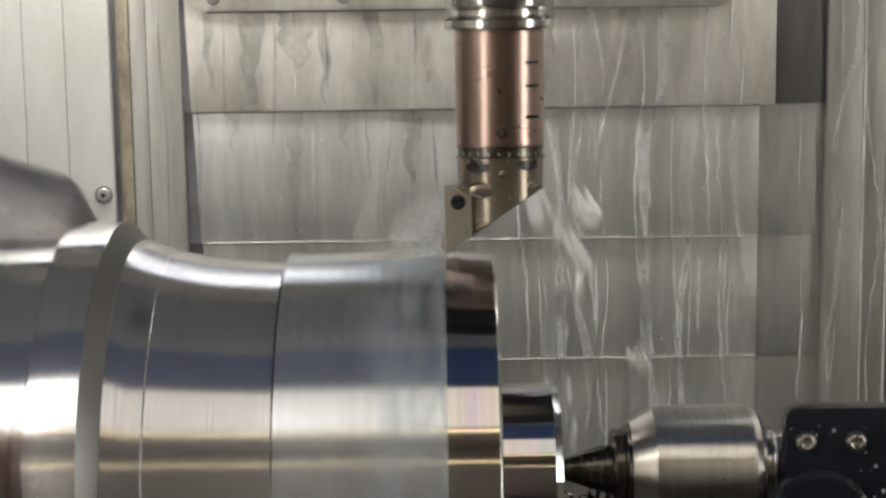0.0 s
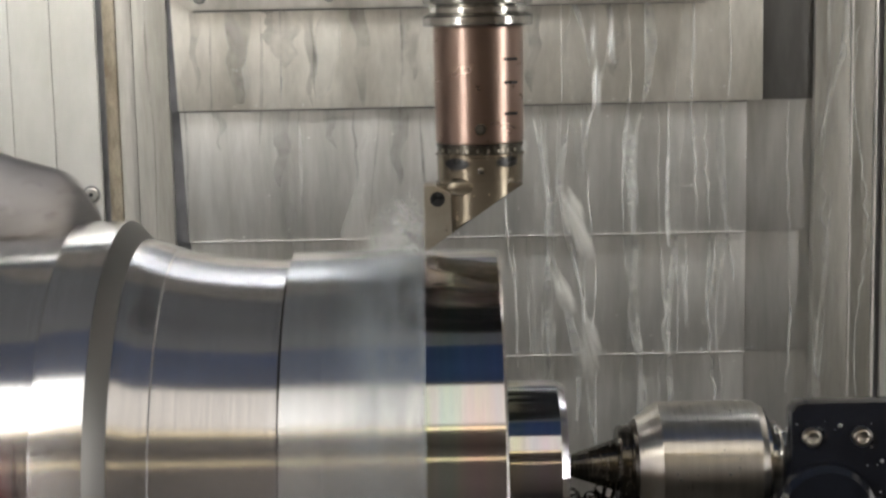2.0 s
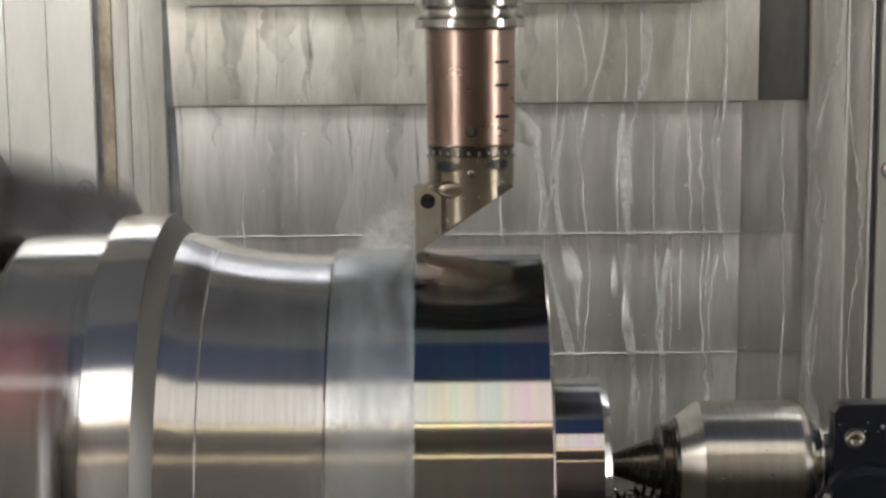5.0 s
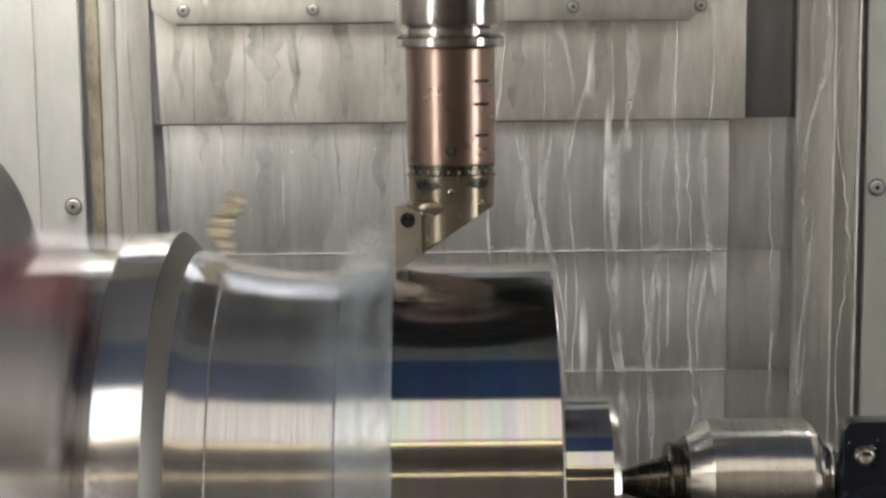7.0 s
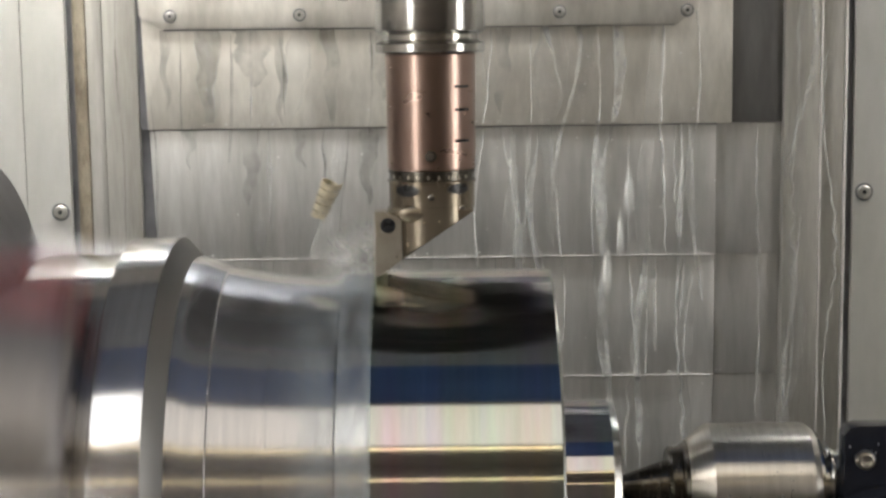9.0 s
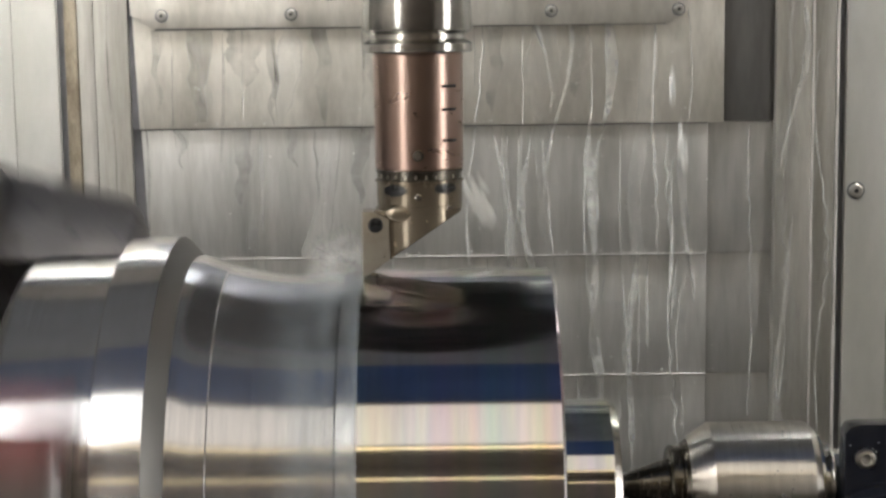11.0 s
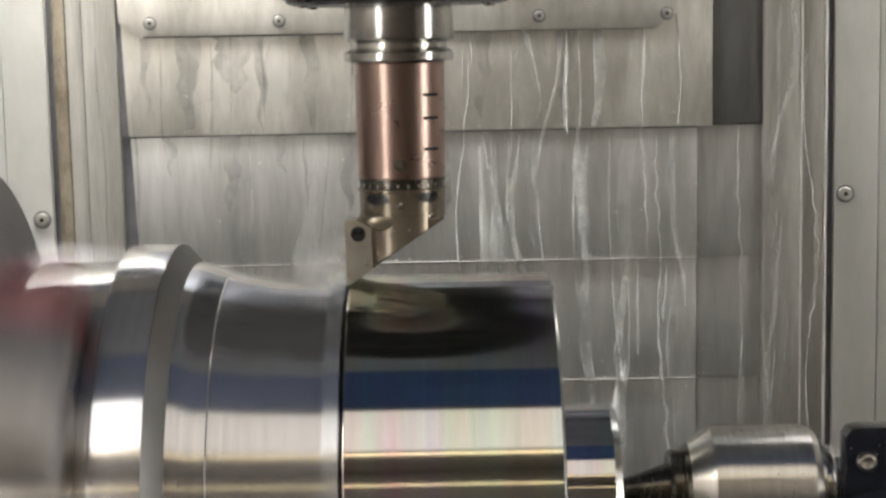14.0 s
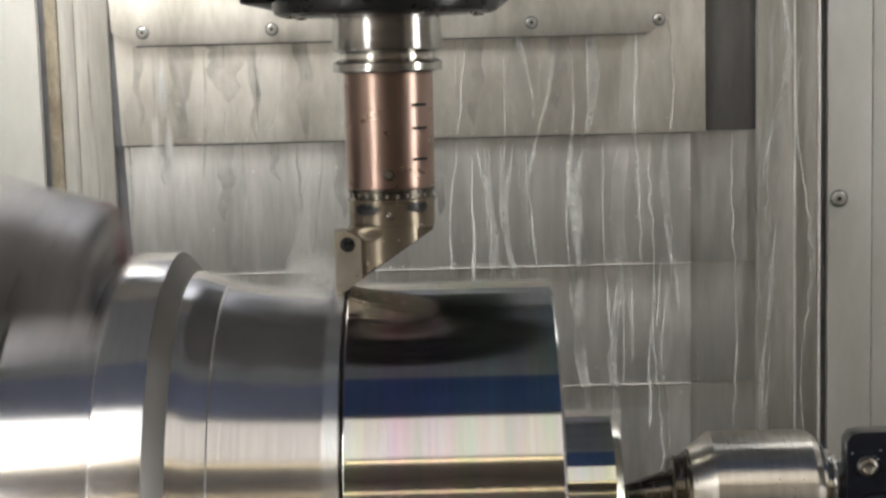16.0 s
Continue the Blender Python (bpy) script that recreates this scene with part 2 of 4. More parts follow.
def prism(points, y0, y1, bevel=0.0):
    """A plate with the outline points (x, z) between two depths."""
    bm = bmesh.new()
    f = bm.faces.new([bm.verts.new((x, y0, z)) for x, z in points])
    ext = bmesh.ops.extrude_face_region(bm, geom=[f])
    for v in ext["geom"]:
        if isinstance(v, bmesh.types.BMVert):
            v.co.y = y1
    bmesh.ops.recalc_face_normals(bm, faces=bm.faces)
    if bevel:
        bmesh.ops.bevel(bm, geom=list(bm.edges), offset=bevel, segments=2, affect="EDGES", profile=0.6)
    return bm


def finish(name, bm, material, smooth=0.4):
    me = bpy.data.meshes.new(name)
    for f in bm.faces:
        f.smooth = smooth > 0
    if smooth > 0:
        for e in bm.edges:
            if len(e.link_faces) == 2 and e.calc_face_angle(0) > smooth:
                e.smooth = False
    bm.to_mesh(me)
    bm.free()
    me.materials.append(material)
    return me


def part(name, bm, material, parent, label="", at=None, kind=""):
    ob = new(name, finish(name, bm, material))
    ob.parent = parent
    if at is not None:
        ob.matrix_basis = at
    if label or kind:
        tagged(ob, label, "", "", kind)
    return ob


def structure(name, bm, material, label, category):
    return tagged(new(name, finish(name, bm, material)), label, category, "", "structure")


def strand(points, widths, depth, seg=8, lift=0.0):
    """A flattened wavy thread of liquid down a wall: points (x, y, z)."""
    bm = bmesh.new()
    rings = []
    for (x, y, z), w in zip(points, widths):
        rings.append([bm.verts.new((x + w * math.cos(2 * math.pi * i / seg), y + depth * math.sin(2 * math.pi * i / seg), z))
                      for i in range(seg)])
    for p, q in zip(rings, rings[1:]):
        for i in range(seg):
            bm.faces.new((p[i], p[(i + 1) % seg], q[(i + 1) % seg], q[i]))
    bm.faces.new(rings[0])
    bm.faces.new(rings[-1])
    bmesh.ops.recalc_face_normals(bm, faces=bm.faces)
    return bm


# ---- the enclosure round the working space ----
structure("floor", box(-1.7, 1.7, -2.3, 1.0, 0.30, 0.36), M_TRAY, "dark oily chip tray under the machine", "floor")
structure("wall_west", box(-1.76, -1.7, -2.3, 1.0, 0.3, 2.3), M_SHELL, "grey painted end wall of the enclosure", "wall")
structure("wall_east", box(1.7, 1.76, -2.3, 1.0, 0.3, 2.3), M_SHELL, "grey painted end wall of the enclosure", "wall")
structure("wall_north", box(-1.7, 1.7, 0.96, 1.0, 0.36, 2.24), M_ROOF, "blue-grey rear wall behind the sliding covers", "wall")
structure("wall_south", box(-1.7, 1.7, -2.36, -2.3, 0.3, 2.3), M_FRONT, "brown-grey painted front wall with the door", "wall")
structure("ceiling", box(-1.7, 1.7, -0.32, 0.96, 2.24, 2.3), M_ROOF, "blue-grey painted roof over the spindle travel", "ceiling")
structure("ceiling_front", box(-1.7, 1.7, -2.3, -1.60, 2.24, 2.3), M_FRONT, "brown-grey roof over the front door", "ceiling")
structure("ceiling_blue", box(-1.7, 1.7, -0.78, -0.324, 2.24, 2.3), M_BLUE, "blue painted roof strip", "ceiling")
structure("roof_backing", box(-1.7, 1.7, -1.60, -0.78, 2.30, 2.34), M_SHELL, "grey tray behind the roof lights", "ceiling")


def roof_light(x0, x1, y0, y1, glass, label, z=2.25):
    e = tagged(new("roof_light"), label, "lamp", "roof lights")
    e.location = ((x0 + x1) / 2, (y0 + y1) / 2, z)
    hx, hy = (x1 - x0) / 2, (y1 - y0) / 2
    bm = box(-hx, hx, -hy, -hy + 0.02, -0.02, 0.045)
    bm_box(bm, -hx, hx, hy - 0.02, hy, -0.02, 0.045)
    bm_box(bm, -hx, -hx + 0.012, -hy + 0.02, hy - 0.02, -0.02, 0.045)
    bm_box(bm, hx - 0.012, hx, -hy + 0.02, hy - 0.02, -0.02, 0.045)
    part("lamp_frame", bm, M_SHELL, e)
    part("diffuser", box(-hx + 0.012, hx - 0.012, -hy + 0.02, hy - 0.02, 0.0, 0.02), glass, e)
    return e


roof_light(-1.0, -0.45, -1.6, -0.79, M_LAMP, "white light panel in the enclosure roof")
# added fill panel, set too far west to show in the shaft
roof_light(-1.65, -1.01, -1.6, -0.79, M_FILL_WEST, "unseen bright white panel added in the roof to light the wall")
roof_light(-0.44, 1.5, -1.6, -0.79, M_LAMP_SOFT, "frosted pale window in the enclosure roof")


def side_glow(x, y0, y1, z0, z1, glass, label):
    """An unseen glowing pane added to an end wall, framed like a window."""
    e = tagged(new("window"), label, "window", "", "structure")
    d = 0.03 if x < 0 else -0.03
    a, b = min(x, x + d), max(x, x + d)
    bm = box(a, b, y0 - 0.04, y0, z0 - 0.04, z1 + 0.04, 0.003)
    bm_box(bm, a, b, y1, y1 + 0.04, z0 - 0.04, z1 + 0.04, 0.003)
    bm_box(bm, a, b, y0, y1, z1, z1 + 0.04, 0.003)
    bm_box(bm, a, b, y0, y1, z0 - 0.04, z0, 0.003)
    part("window_frame", bm, M_BLACK, e)
    part("pane", box(x + d * 0.2, x + d * 0.5, y0, y1, z0, z1) if d > 0 else box(x + d * 0.5, x + d * 0.2, y0, y1, z0, z1), glass, e)


# panes added for the upright highlights on the shank; they also light the wall
side_glow(-1.7, -2.2, -1.72, 0.95, 2.05, M_SIDE_GLOW, "unseen glowing pane in the end wall, added for the shank's highlight")
side_glow(1.7, -0.95, -0.60, 0.95, 2.05, M_SIDE_GLOW, "unseen glowing pane in the east wall, added for the shank's highlight")
# glowing strips added to give the gold lines that the shaft reflects
structure("trim", box(-1.68, 1.68, -1.66, -1.635, 2.205, 2.239), M_GLOW_STRIP, "unseen warm glowing strip, added for a gold line in the shaft", "light slot")
structure("trim_2", box(-1.68, 1.68, -2.298, -2.28, 1.92, 1.945), M_GLOW_STRIP, "unseen warm glowing strip, added for the lower gold line in the shaft", "light slot")

# ---- the sliding cover wall (moves with the tool) ----
cover = tagged(new("sliding_cover_wall"), "sliding wall of overlapping wet stainless steel cover panels", "machine cover")


def plate(name, x0, x1, z0, z1, y, thick, material, label="", left_lean=0.0, bevel=0.0012):
    return part(name, prism([(x0, z1), (x1, z1), (x1, z0), (x0 + left_lean, z0)], y, y + thick, bevel), material, cover, label)


def cover_fill(x0, x1, y0, y1, glass, z=2.19):
    """Unseen lamp added atop the cover to light the wall, travelling with it."""
    bm = box(x0, x1, y0, y0 + 0.02, z - 0.02, z + 0.045)
    bm_box(bm, x0, x1, y1 - 0.02, y1, z - 0.02, z + 0.045)
    bm_box(bm, x0, x0 + 0.012, y0 + 0.02, y1 - 0.02, z - 0.02, z + 0.045)
    bm_box(bm, x1 - 0.012, x1, y0 + 0.02, y1 - 0.02, z - 0.02, z + 0.045)
    bm_box(bm, x0 + 0.1, x0 + 0.14, y1, 0.70, z + 0.01, z + 0.04)
    bm_box(bm, x1 - 0.14, x1 - 0.1, y1, 0.70, z + 0.01, z + 0.04)
    # hood added to keep the lamp out of the shaft's reflection
    bm_box(bm, x0, x1, y0 - 0.012, y0 - 0.001, z - 0.34, z + 0.045)
    f = part("lamp_frame", bm, M_SHELL, cover, "grey hooded frame of an unseen added lamp")
    part("diffuser", box(x0 + 0.012, x1 - 0.012, y0 + 0.02, y1 - 0.02, z, z + 0.02), glass, f, "white glowing diffuser")


cover_fill(-0.76, -0.16, 0.42, 0.60, M_FILL_BACK)
cover_fill(0.80, 1.40, 0.42, 0.60, M_FILL_EAST)


# each panel hangs over the next one below it
BANDS = [(1.5365, 1.95, 0.694), (1.4045, 1.606, 0.699), (1.2265, 1.414, 0.704), (1.0595, 1.236, 0.709),
         (0.885, 1.069, 0.714), (0.45, 0.895, 0.719)]
for i, (z0, z1, y) in enumerate(BANDS[1:]):
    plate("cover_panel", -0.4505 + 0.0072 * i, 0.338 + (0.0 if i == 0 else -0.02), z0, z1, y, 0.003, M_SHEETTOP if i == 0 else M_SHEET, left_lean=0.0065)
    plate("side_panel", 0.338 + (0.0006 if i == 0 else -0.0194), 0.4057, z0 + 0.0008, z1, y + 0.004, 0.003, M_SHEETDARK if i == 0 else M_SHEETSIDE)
    # thin dark strip stands in for the shadow below the panel
    part("edge_shadow", box(-0.4475 + 0.0072 * i, 0.318, y + 0.0031, y + 0.0046, z0 - 0.0016, z0 + 0.004), M_GAP, cover, "dark strip drawn as the shadow under the panel's edge")
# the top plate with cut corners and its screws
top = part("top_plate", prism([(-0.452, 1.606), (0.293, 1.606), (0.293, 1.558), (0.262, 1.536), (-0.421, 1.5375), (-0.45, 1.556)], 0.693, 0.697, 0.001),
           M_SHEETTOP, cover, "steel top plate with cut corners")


# the same painted shadow line below the top plate
part("edge_shadow", box(-0.4185, 0.260, 0.6972, 0.6988, 1.5352, 1.5395), M_GAP, cover, "dark strip drawn as the shadow under the top plate")
# unseen folds added above the panels so that the shaft reflects dark there
for k in range(10):
    z = 1.609 + 0.058 * k
    part("dark_fold", prism([(-0.4540, z), (0.4057, z), (0.4057, z + 0.055), (-0.4540, z + 0.055)], 0.69 - 0.004 * (k % 2), 0.73, 0.004), M_DARK_FOLD, cover,
         "unseen grey folds above the panels, added to darken the shaft's reflection" if k == 0 else "")


def screw(x, z, y, r=0.0075):
    s = part("screw", lathe([(-0.004, r * 0.9), (-0.0035, r), (0.0015, r), (0.003, r * 0.8), (0.0032, r * 0.5)], 20, "Z"), M_COLUMN, cover,
             "round socket-head screw", pose(x, y, z, 90, 0, 0))
    part("recess", lathe([(-0.004, r * 0.5), (-0.004, r * 1.28), (-0.0006, r * 1.28), (-0.0005, r * 0.9)], 24, "Z"), M_GAP, s)
    part("socket", lathe([(0.002, r * 0.34), (0.0036, r * 0.34), (0.0036, r * 0.1)], 6, "Z"), M_BLACK, s)
    return s


for x in (-0.4083, -0.2367, -0.065, 0.1074, 0.2762):
    screw(x, 1.5545, 0.692, 0.0068)

# the west column, strip by strip
part("column_strip", box(-0.500, -0.4545, 0.696, 0.73, 0.4, 1.95, 0.002), M_COLUMN, cover, "pale stained steel column plate")
for i, (z0, z1, y) in enumerate(BANDS[1:]):
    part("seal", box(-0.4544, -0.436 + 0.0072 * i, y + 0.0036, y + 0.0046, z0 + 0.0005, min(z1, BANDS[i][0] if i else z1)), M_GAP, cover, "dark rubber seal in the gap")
part("column_strip", box(-0.523, -0.5012, 0.702, 0.74, 0.4, 1.95, 0.002), M_COLUMN, cover)
part("guide_strip", box(-0.5405, -0.5235, 0.699, 0.74, 0.4, 1.95, 0.003), M_RUST, cover, "tarnished brownish guide strip")
part("seal", box(-0.5495, -0.5407, 0.708, 0.74, 0.4, 1.95), M_GAP, cover)
part("enamel_panel", box(-0.6085, -0.5497, 0.695, 0.72, 0.4, 1.95, 0.0015), M_WHITE, cover, "white enamelled side panel")
part("enamel_panel", box(-0.6637, -0.6092, 0.695, 0.72, 0.4, 1.95, 0.0015), M_WHITE, cover)
part("enamel_panel", box(-1.45, -0.6644, 0.695, 0.72, 0.4, 1.95, 0.0015), M_WHITE, cover)
screw(-0.5644, 1.2958, 0.694, 0.0095)
# the east column
part("column_strip", box(0.4062, 0.4545, 0.693, 0.75, 0.4, 1.95, 0.002), M_COLUMN, cover, "grey steel column plate streaked with coolant")
part("column_edge", box(0.4547, 0.4572, 0.692, 0.74, 0.4, 1.95, 0.0008), M_EDGE, cover, "folded edge painted pale for its glint")
part("column_strip", box(0.4574, 0.4868, 0.696, 0.74, 0.4, 1.95, 0.002), M_COLUMN, cover)
part("column_edge", box(0.487, 0.4905, 0.6935, 0.74, 0.4, 1.95, 0.001), M_EDGE, cover, "folded edge painted pale for its glint")
part("seal", box(0.4907, 0.5, 0.704, 0.74, 0.4, 1.95), M_GAP, cover)
part("enamel_panel", box(0.5003, 0.5593, 0.695, 0.72, 0.4, 1.95, 0.0015), M_WHITE, cover, "white enamelled side panel")
part("enamel_panel", box(0.56, 1.45, 0.695, 0.72, 0.4, 1.95, 0.0015), M_WHITE, cover)
screw(0.5152, 1.3102, 0.694, 0.0095)

# ---- coolant running down the panels ----
rng = random.Random(4)


def wall_y(z):
    """The face of the panel at that height."""
    return 0.6985 if z > 1.4045 else (0.7035 if z > 1.2265 else (0.7085 if z > 1.0595 else 0.7135))


def rivulet(x, z0, z1, width, material, wiggle=0.0, drift=0.0, label=""):
    """Coolant on the sheet: threads that meander, and tongues that swell and run to a point."""
    n = max(10, int((z0 - z1) / 0.007))
    pts, ws = [], []
    ph = rng.uniform(0, 50)
    lean = rng.uniform(-drift, drift)
    beat = rng.uniform(14, 26)
    for i in range(n + 1):
        f = i / n
        z = z0 + (z1 - z0) * f
        gate = max(0.0, noise.noise((ph + 20, z * 6, 0)) + 0.25)
        dx = lean * f + drift * noise.noise((ph, z * 5, 0)) + wiggle * gate * math.sin(2 * math.pi * z * beat + 3 * noise.noise((ph, z * 9, 5)))
        w = width * (0.45 + 1.5 * max(0.0, noise.noise((ph + 9, z * 7, 1)) + 0.15) + 0.35 * noise.noise((ph + 5, z * 30, 2)))
        w *= min(1.0, 0.15 + 4 * f, 0.1 + 5 * (1 - f))
        pts.append((x + dx, 0.6926 if x > 0.405 else (0.6956 if x < -0.455 else wall_y(z) - 0.0004), z))
        ws.append(max(0.0005, w))
    return part("rivulet", strand(pts, ws, min(0.0022, 0.0008 + width * 0.25)), material, cover, label)


# long threads that wander down over several panels
for x, z0, z1 in [(0.012, 1.60, 1.06), (0.045, 1.40, 0.92), (0.062, 1.60, 0.95), (0.098, 1.40, 0.90), (0.152, 1.60, 0.93), (0.205, 1.40, 0.92),
                  (0.232, 1.60, 1.22), (0.262, 1.40, 0.90), (0.291, 1.60, 0.97), (0.43, 1.60, 0.90), (0.472, 1.5, 0.95), (0.372, 1.40, 1.0)]:
    rivulet(x, z0, z1, rng.uniform(0.0010, 0.0019), M_THREAD, rng.uniform(0.002, 0.0055), 0.022, "thin bright thread of coolant")
# milky tongues, broad below an edge and running to a point
for x, z0, z1, w in [(0.075, 1.40, 1.10, 0.0058), (0.160, 1.41, 0.90, 0.0080), (0.185, 1.60, 1.20, 0.0048), (0.118, 1.60, 1.33, 0.0052), (0.222, 1.24, 0.92, 0.0062),
                     (0.028, 1.41, 1.15, 0.0036), (0.060, 1.23, 0.95, 0.0045), (0.278, 1.40, 1.16, 0.0036), (0.085, 1.60, 1.42, 0.0040), (0.424, 1.28, 0.9, 0.0058), (0.437, 1.60, 1.33, 0.0040)]:
    rivulet(x, z0, z1, w * 1.15, M_COOLANT, 0.002, 0.028, "milky coolant running down the steel")
# broad faint curtains
for x, z0, z1, w in [(0.10, 1.60, 1.25, 0.020), (0.17, 1.40, 0.95, 0.018), (0.235, 1.60, 1.15, 0.014), (0.04, 1.40, 1.0, 0.016), (0.29, 1.40, 1.05, 0.012), (0.43, 1.60, 0.95, 0.013),
                     (-0.20, 1.40, 1.2, 0.013), (-0.30, 1.40, 1.22, 0.010), (-0.37, 1.54, 1.42, 0.016), (-0.25, 1.54, 1.41, 0.018)]:
    rivulet(x, z0, z1, w, M_CURTAIN, 0.0, 0.02, "faint milky film of coolant")
# trickles on the side towards the chuck
for x, z0, z1 in [(-0.40, 1.53, 1.38), (-0.33, 1.53, 1.36), (-0.27, 1.53, 1.41), (-0.21, 1.40, 1.30), (-0.15, 1.54, 1.37), (-0.18, 1.40, 1.24), (-0.12, 1.40, 1.22), (-0.48, 1.60, 1.2), (-0.44, 1.45, 1.2)]:
    rivulet(x, z0, z1, rng.uniform(0.0011, 0.0018), M_TRICKLE, 0.0015, 0.012, "clear trickle on the steel")
for k in range(22):
    z0 = rng.choice((1.60, 1.402, 1.402, 1.225, 1.225, 1.058))
    rivulet(rng.uniform(-0.02, 0.31) if k % 4 else rng.uniform(-0.32, -0.1), z0, z0 - rng.uniform(0.04, 0.20), rng.choice((0.0010, 0.0014, 0.0022, 0.0032)), M_COOLANT if k % 3 else M_THREAD, 0.001, 0.006)

# slugs of coolant that run down over the panels
SLUGS = []
slug_mesh = []
for k in range(5):
    n = 14
    prof = [(0.0012 * math.sin(i * 0.7 + k), 0, 0.05 * (1 - 2 * i / n) * (1 + 0.35 * k)) for i in range(n + 1)]
    slug_mesh.append(finish("running_drop", strand(prof, [0.0006 + (0.0014 + 0.0005 * k) * (i / n) ** 1.3 * min(1.0, 6 * (1 - i / n) + 0.2) for i in range(n + 1)], 0.0016), M_THREAD))
for k in range(34):
    ob = new("running_drop", slug_mesh[k % 5])
    ob.parent = cover
    x = rng.uniform(-0.01, 0.31) if k % 5 else rng.uniform(-0.40, -0.1)
    SLUGS.append((ob, x, -1.0 + 17.2 * (k + rng.random()) / 34, rng.uniform(0.45, 1.0)))


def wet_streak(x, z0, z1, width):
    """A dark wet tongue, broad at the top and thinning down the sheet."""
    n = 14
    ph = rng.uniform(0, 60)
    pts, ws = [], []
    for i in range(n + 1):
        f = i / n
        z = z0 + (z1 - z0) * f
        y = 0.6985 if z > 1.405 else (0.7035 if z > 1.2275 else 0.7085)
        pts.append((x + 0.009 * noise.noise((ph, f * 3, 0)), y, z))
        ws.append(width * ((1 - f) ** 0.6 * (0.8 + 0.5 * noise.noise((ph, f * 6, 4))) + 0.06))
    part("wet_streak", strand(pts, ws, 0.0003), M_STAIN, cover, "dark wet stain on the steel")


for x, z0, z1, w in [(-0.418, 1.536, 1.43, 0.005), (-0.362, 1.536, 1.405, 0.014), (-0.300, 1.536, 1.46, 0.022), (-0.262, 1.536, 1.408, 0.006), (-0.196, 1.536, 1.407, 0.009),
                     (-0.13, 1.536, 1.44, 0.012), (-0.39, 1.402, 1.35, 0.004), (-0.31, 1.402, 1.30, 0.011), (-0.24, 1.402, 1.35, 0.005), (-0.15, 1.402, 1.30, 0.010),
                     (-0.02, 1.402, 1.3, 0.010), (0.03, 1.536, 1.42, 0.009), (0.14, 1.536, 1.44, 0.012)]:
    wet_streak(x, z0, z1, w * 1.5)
# lower hems of the overlapping panels, painted pale for the glint on them
for x0, x1, z, y in ((-0.43, 0.318, 1.2265, 0.7022), (-0.42, 0.318, 1.0595, 0.7072), (-0.41, 0.318, 0.885, 0.7122)):
    part("hem", box(x0, x1, y, y + 0.0018, z, z + 0.0009), M_EDGE, cover, "lower hem painted pale for its glint")
for k in range(150):
    r = rng.choice((0.0008, 0.0011, 0.0015))
    x, z = rng.uniform(-0.42, 0.33), rng.choice((rng.uniform(1.0, 1.54), rng.choice((1.408, 1.2295, 1.063)) + rng.uniform(0, 0.004)))
    y = 0.699 if z > 1.4045 else (0.704 if z > 1.2265 else (0.709 if z > 1.0595 else 0.714))
    part("bead", lathe([(-0.0004, r * 0.9), (r * 0.3, r * 0.85), (r * 0.55, r * 0.5), (r * 0.65, r * 0.1)], 8, "Z"), M_DROP, cover, "", pose(x, y, z, 90, 0, 0))

# ---- the workpiece ----
shaft = tagged(new("turned_steel_shaft"), "large bright turned steel shaft spinning between chuck and live centre", "workpiece")
shaft.location = (0, 0, AXIS)
part("turned_body", lathe([(-0.0995, 0.120), (-0.0965, 0.2035), (-0.0955, 0.204), (0.0832, 0.204), (0.0850, 0.2025), (0.0858, 0.200), (0.0858, 0.06)], 160),
     M_MIRROR, shaft, "mirror-finished cylinder with a rainbow sheen painted in")
part("groove", lathe([(-0.1035, 0.12), (-0.1032, 0.1945), (-0.0995, 0.1945), (-0.0992, 0.12)], 128), M_TURNED, shaft)
neck = [(-0.2388, 0.12), (-0.2388, 0.2196), (-0.2330, 0.2190), (-0.2285, 0.2180), (-0.2200, 0.2150), (-0.2103, 0.2116),
        (-0.2075, 0.2108), (-0.2065, 0.2090), (-0.1894, 0.2056), (-0.1760, 0.2030), (-0.1631, 0.2009), (-0.1500, 0.1997), (-0.1368, 0.1987),
        (-0.1200, 0.1975), (-0.1120, 0.1975), (-0.1045, 0.1975), (-0.1037, 0.196), (-0.1035, 0.12)]
part("neck", lathe(neck, 160), M_TURNED, shaft, "concave turned neck")
part("collar", lathe([(-0.2978, 0.12), (-0.2975, 0.2345), (-0.2960, 0.2370), (-0.2950, 0.2372), (-0.2545, 0.2372), (-0.2541, 0.2370), (-0.2541, 0.12)], 160),
     M_TURNED, shaft, "raised collar")
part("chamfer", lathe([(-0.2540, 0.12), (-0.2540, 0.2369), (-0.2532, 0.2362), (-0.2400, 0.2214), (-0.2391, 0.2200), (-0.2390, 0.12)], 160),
     M_CHAMFER, shaft, "broad dull chamfer of the collar, painted dark for what it mirrors")
part("gripped_end", lathe([(-0.66, 0.15), (-0.3905, 0.15), (-0.3900, 0.2090), (-0.3870, 0.2160), (-0.3810, 0.2205), (-0.3760, 0.2215), (-0.2981, 0.2215), (-0.298, 0.12)], 160),
     M_TURNED, shaft)
part("stub", lathe([(0.0859, 0.05), (0.0859, 0.0805), (0.1368, 0.0805), (0.1434, 0.0762), (0.1440, 0.074), (0.1440, 0.02)], 96),
     M_MIRROR, shaft, "short end stub with a chamfered rim")

# the wet film on the surface still to be cut: bands that the tool drives before it
FILM_END, TIP = -0.1003, -0.1105
FILM = []
film_start = FEED[0][1] + TIP
bands = 12
step = (film_start + 0.1003) / bands
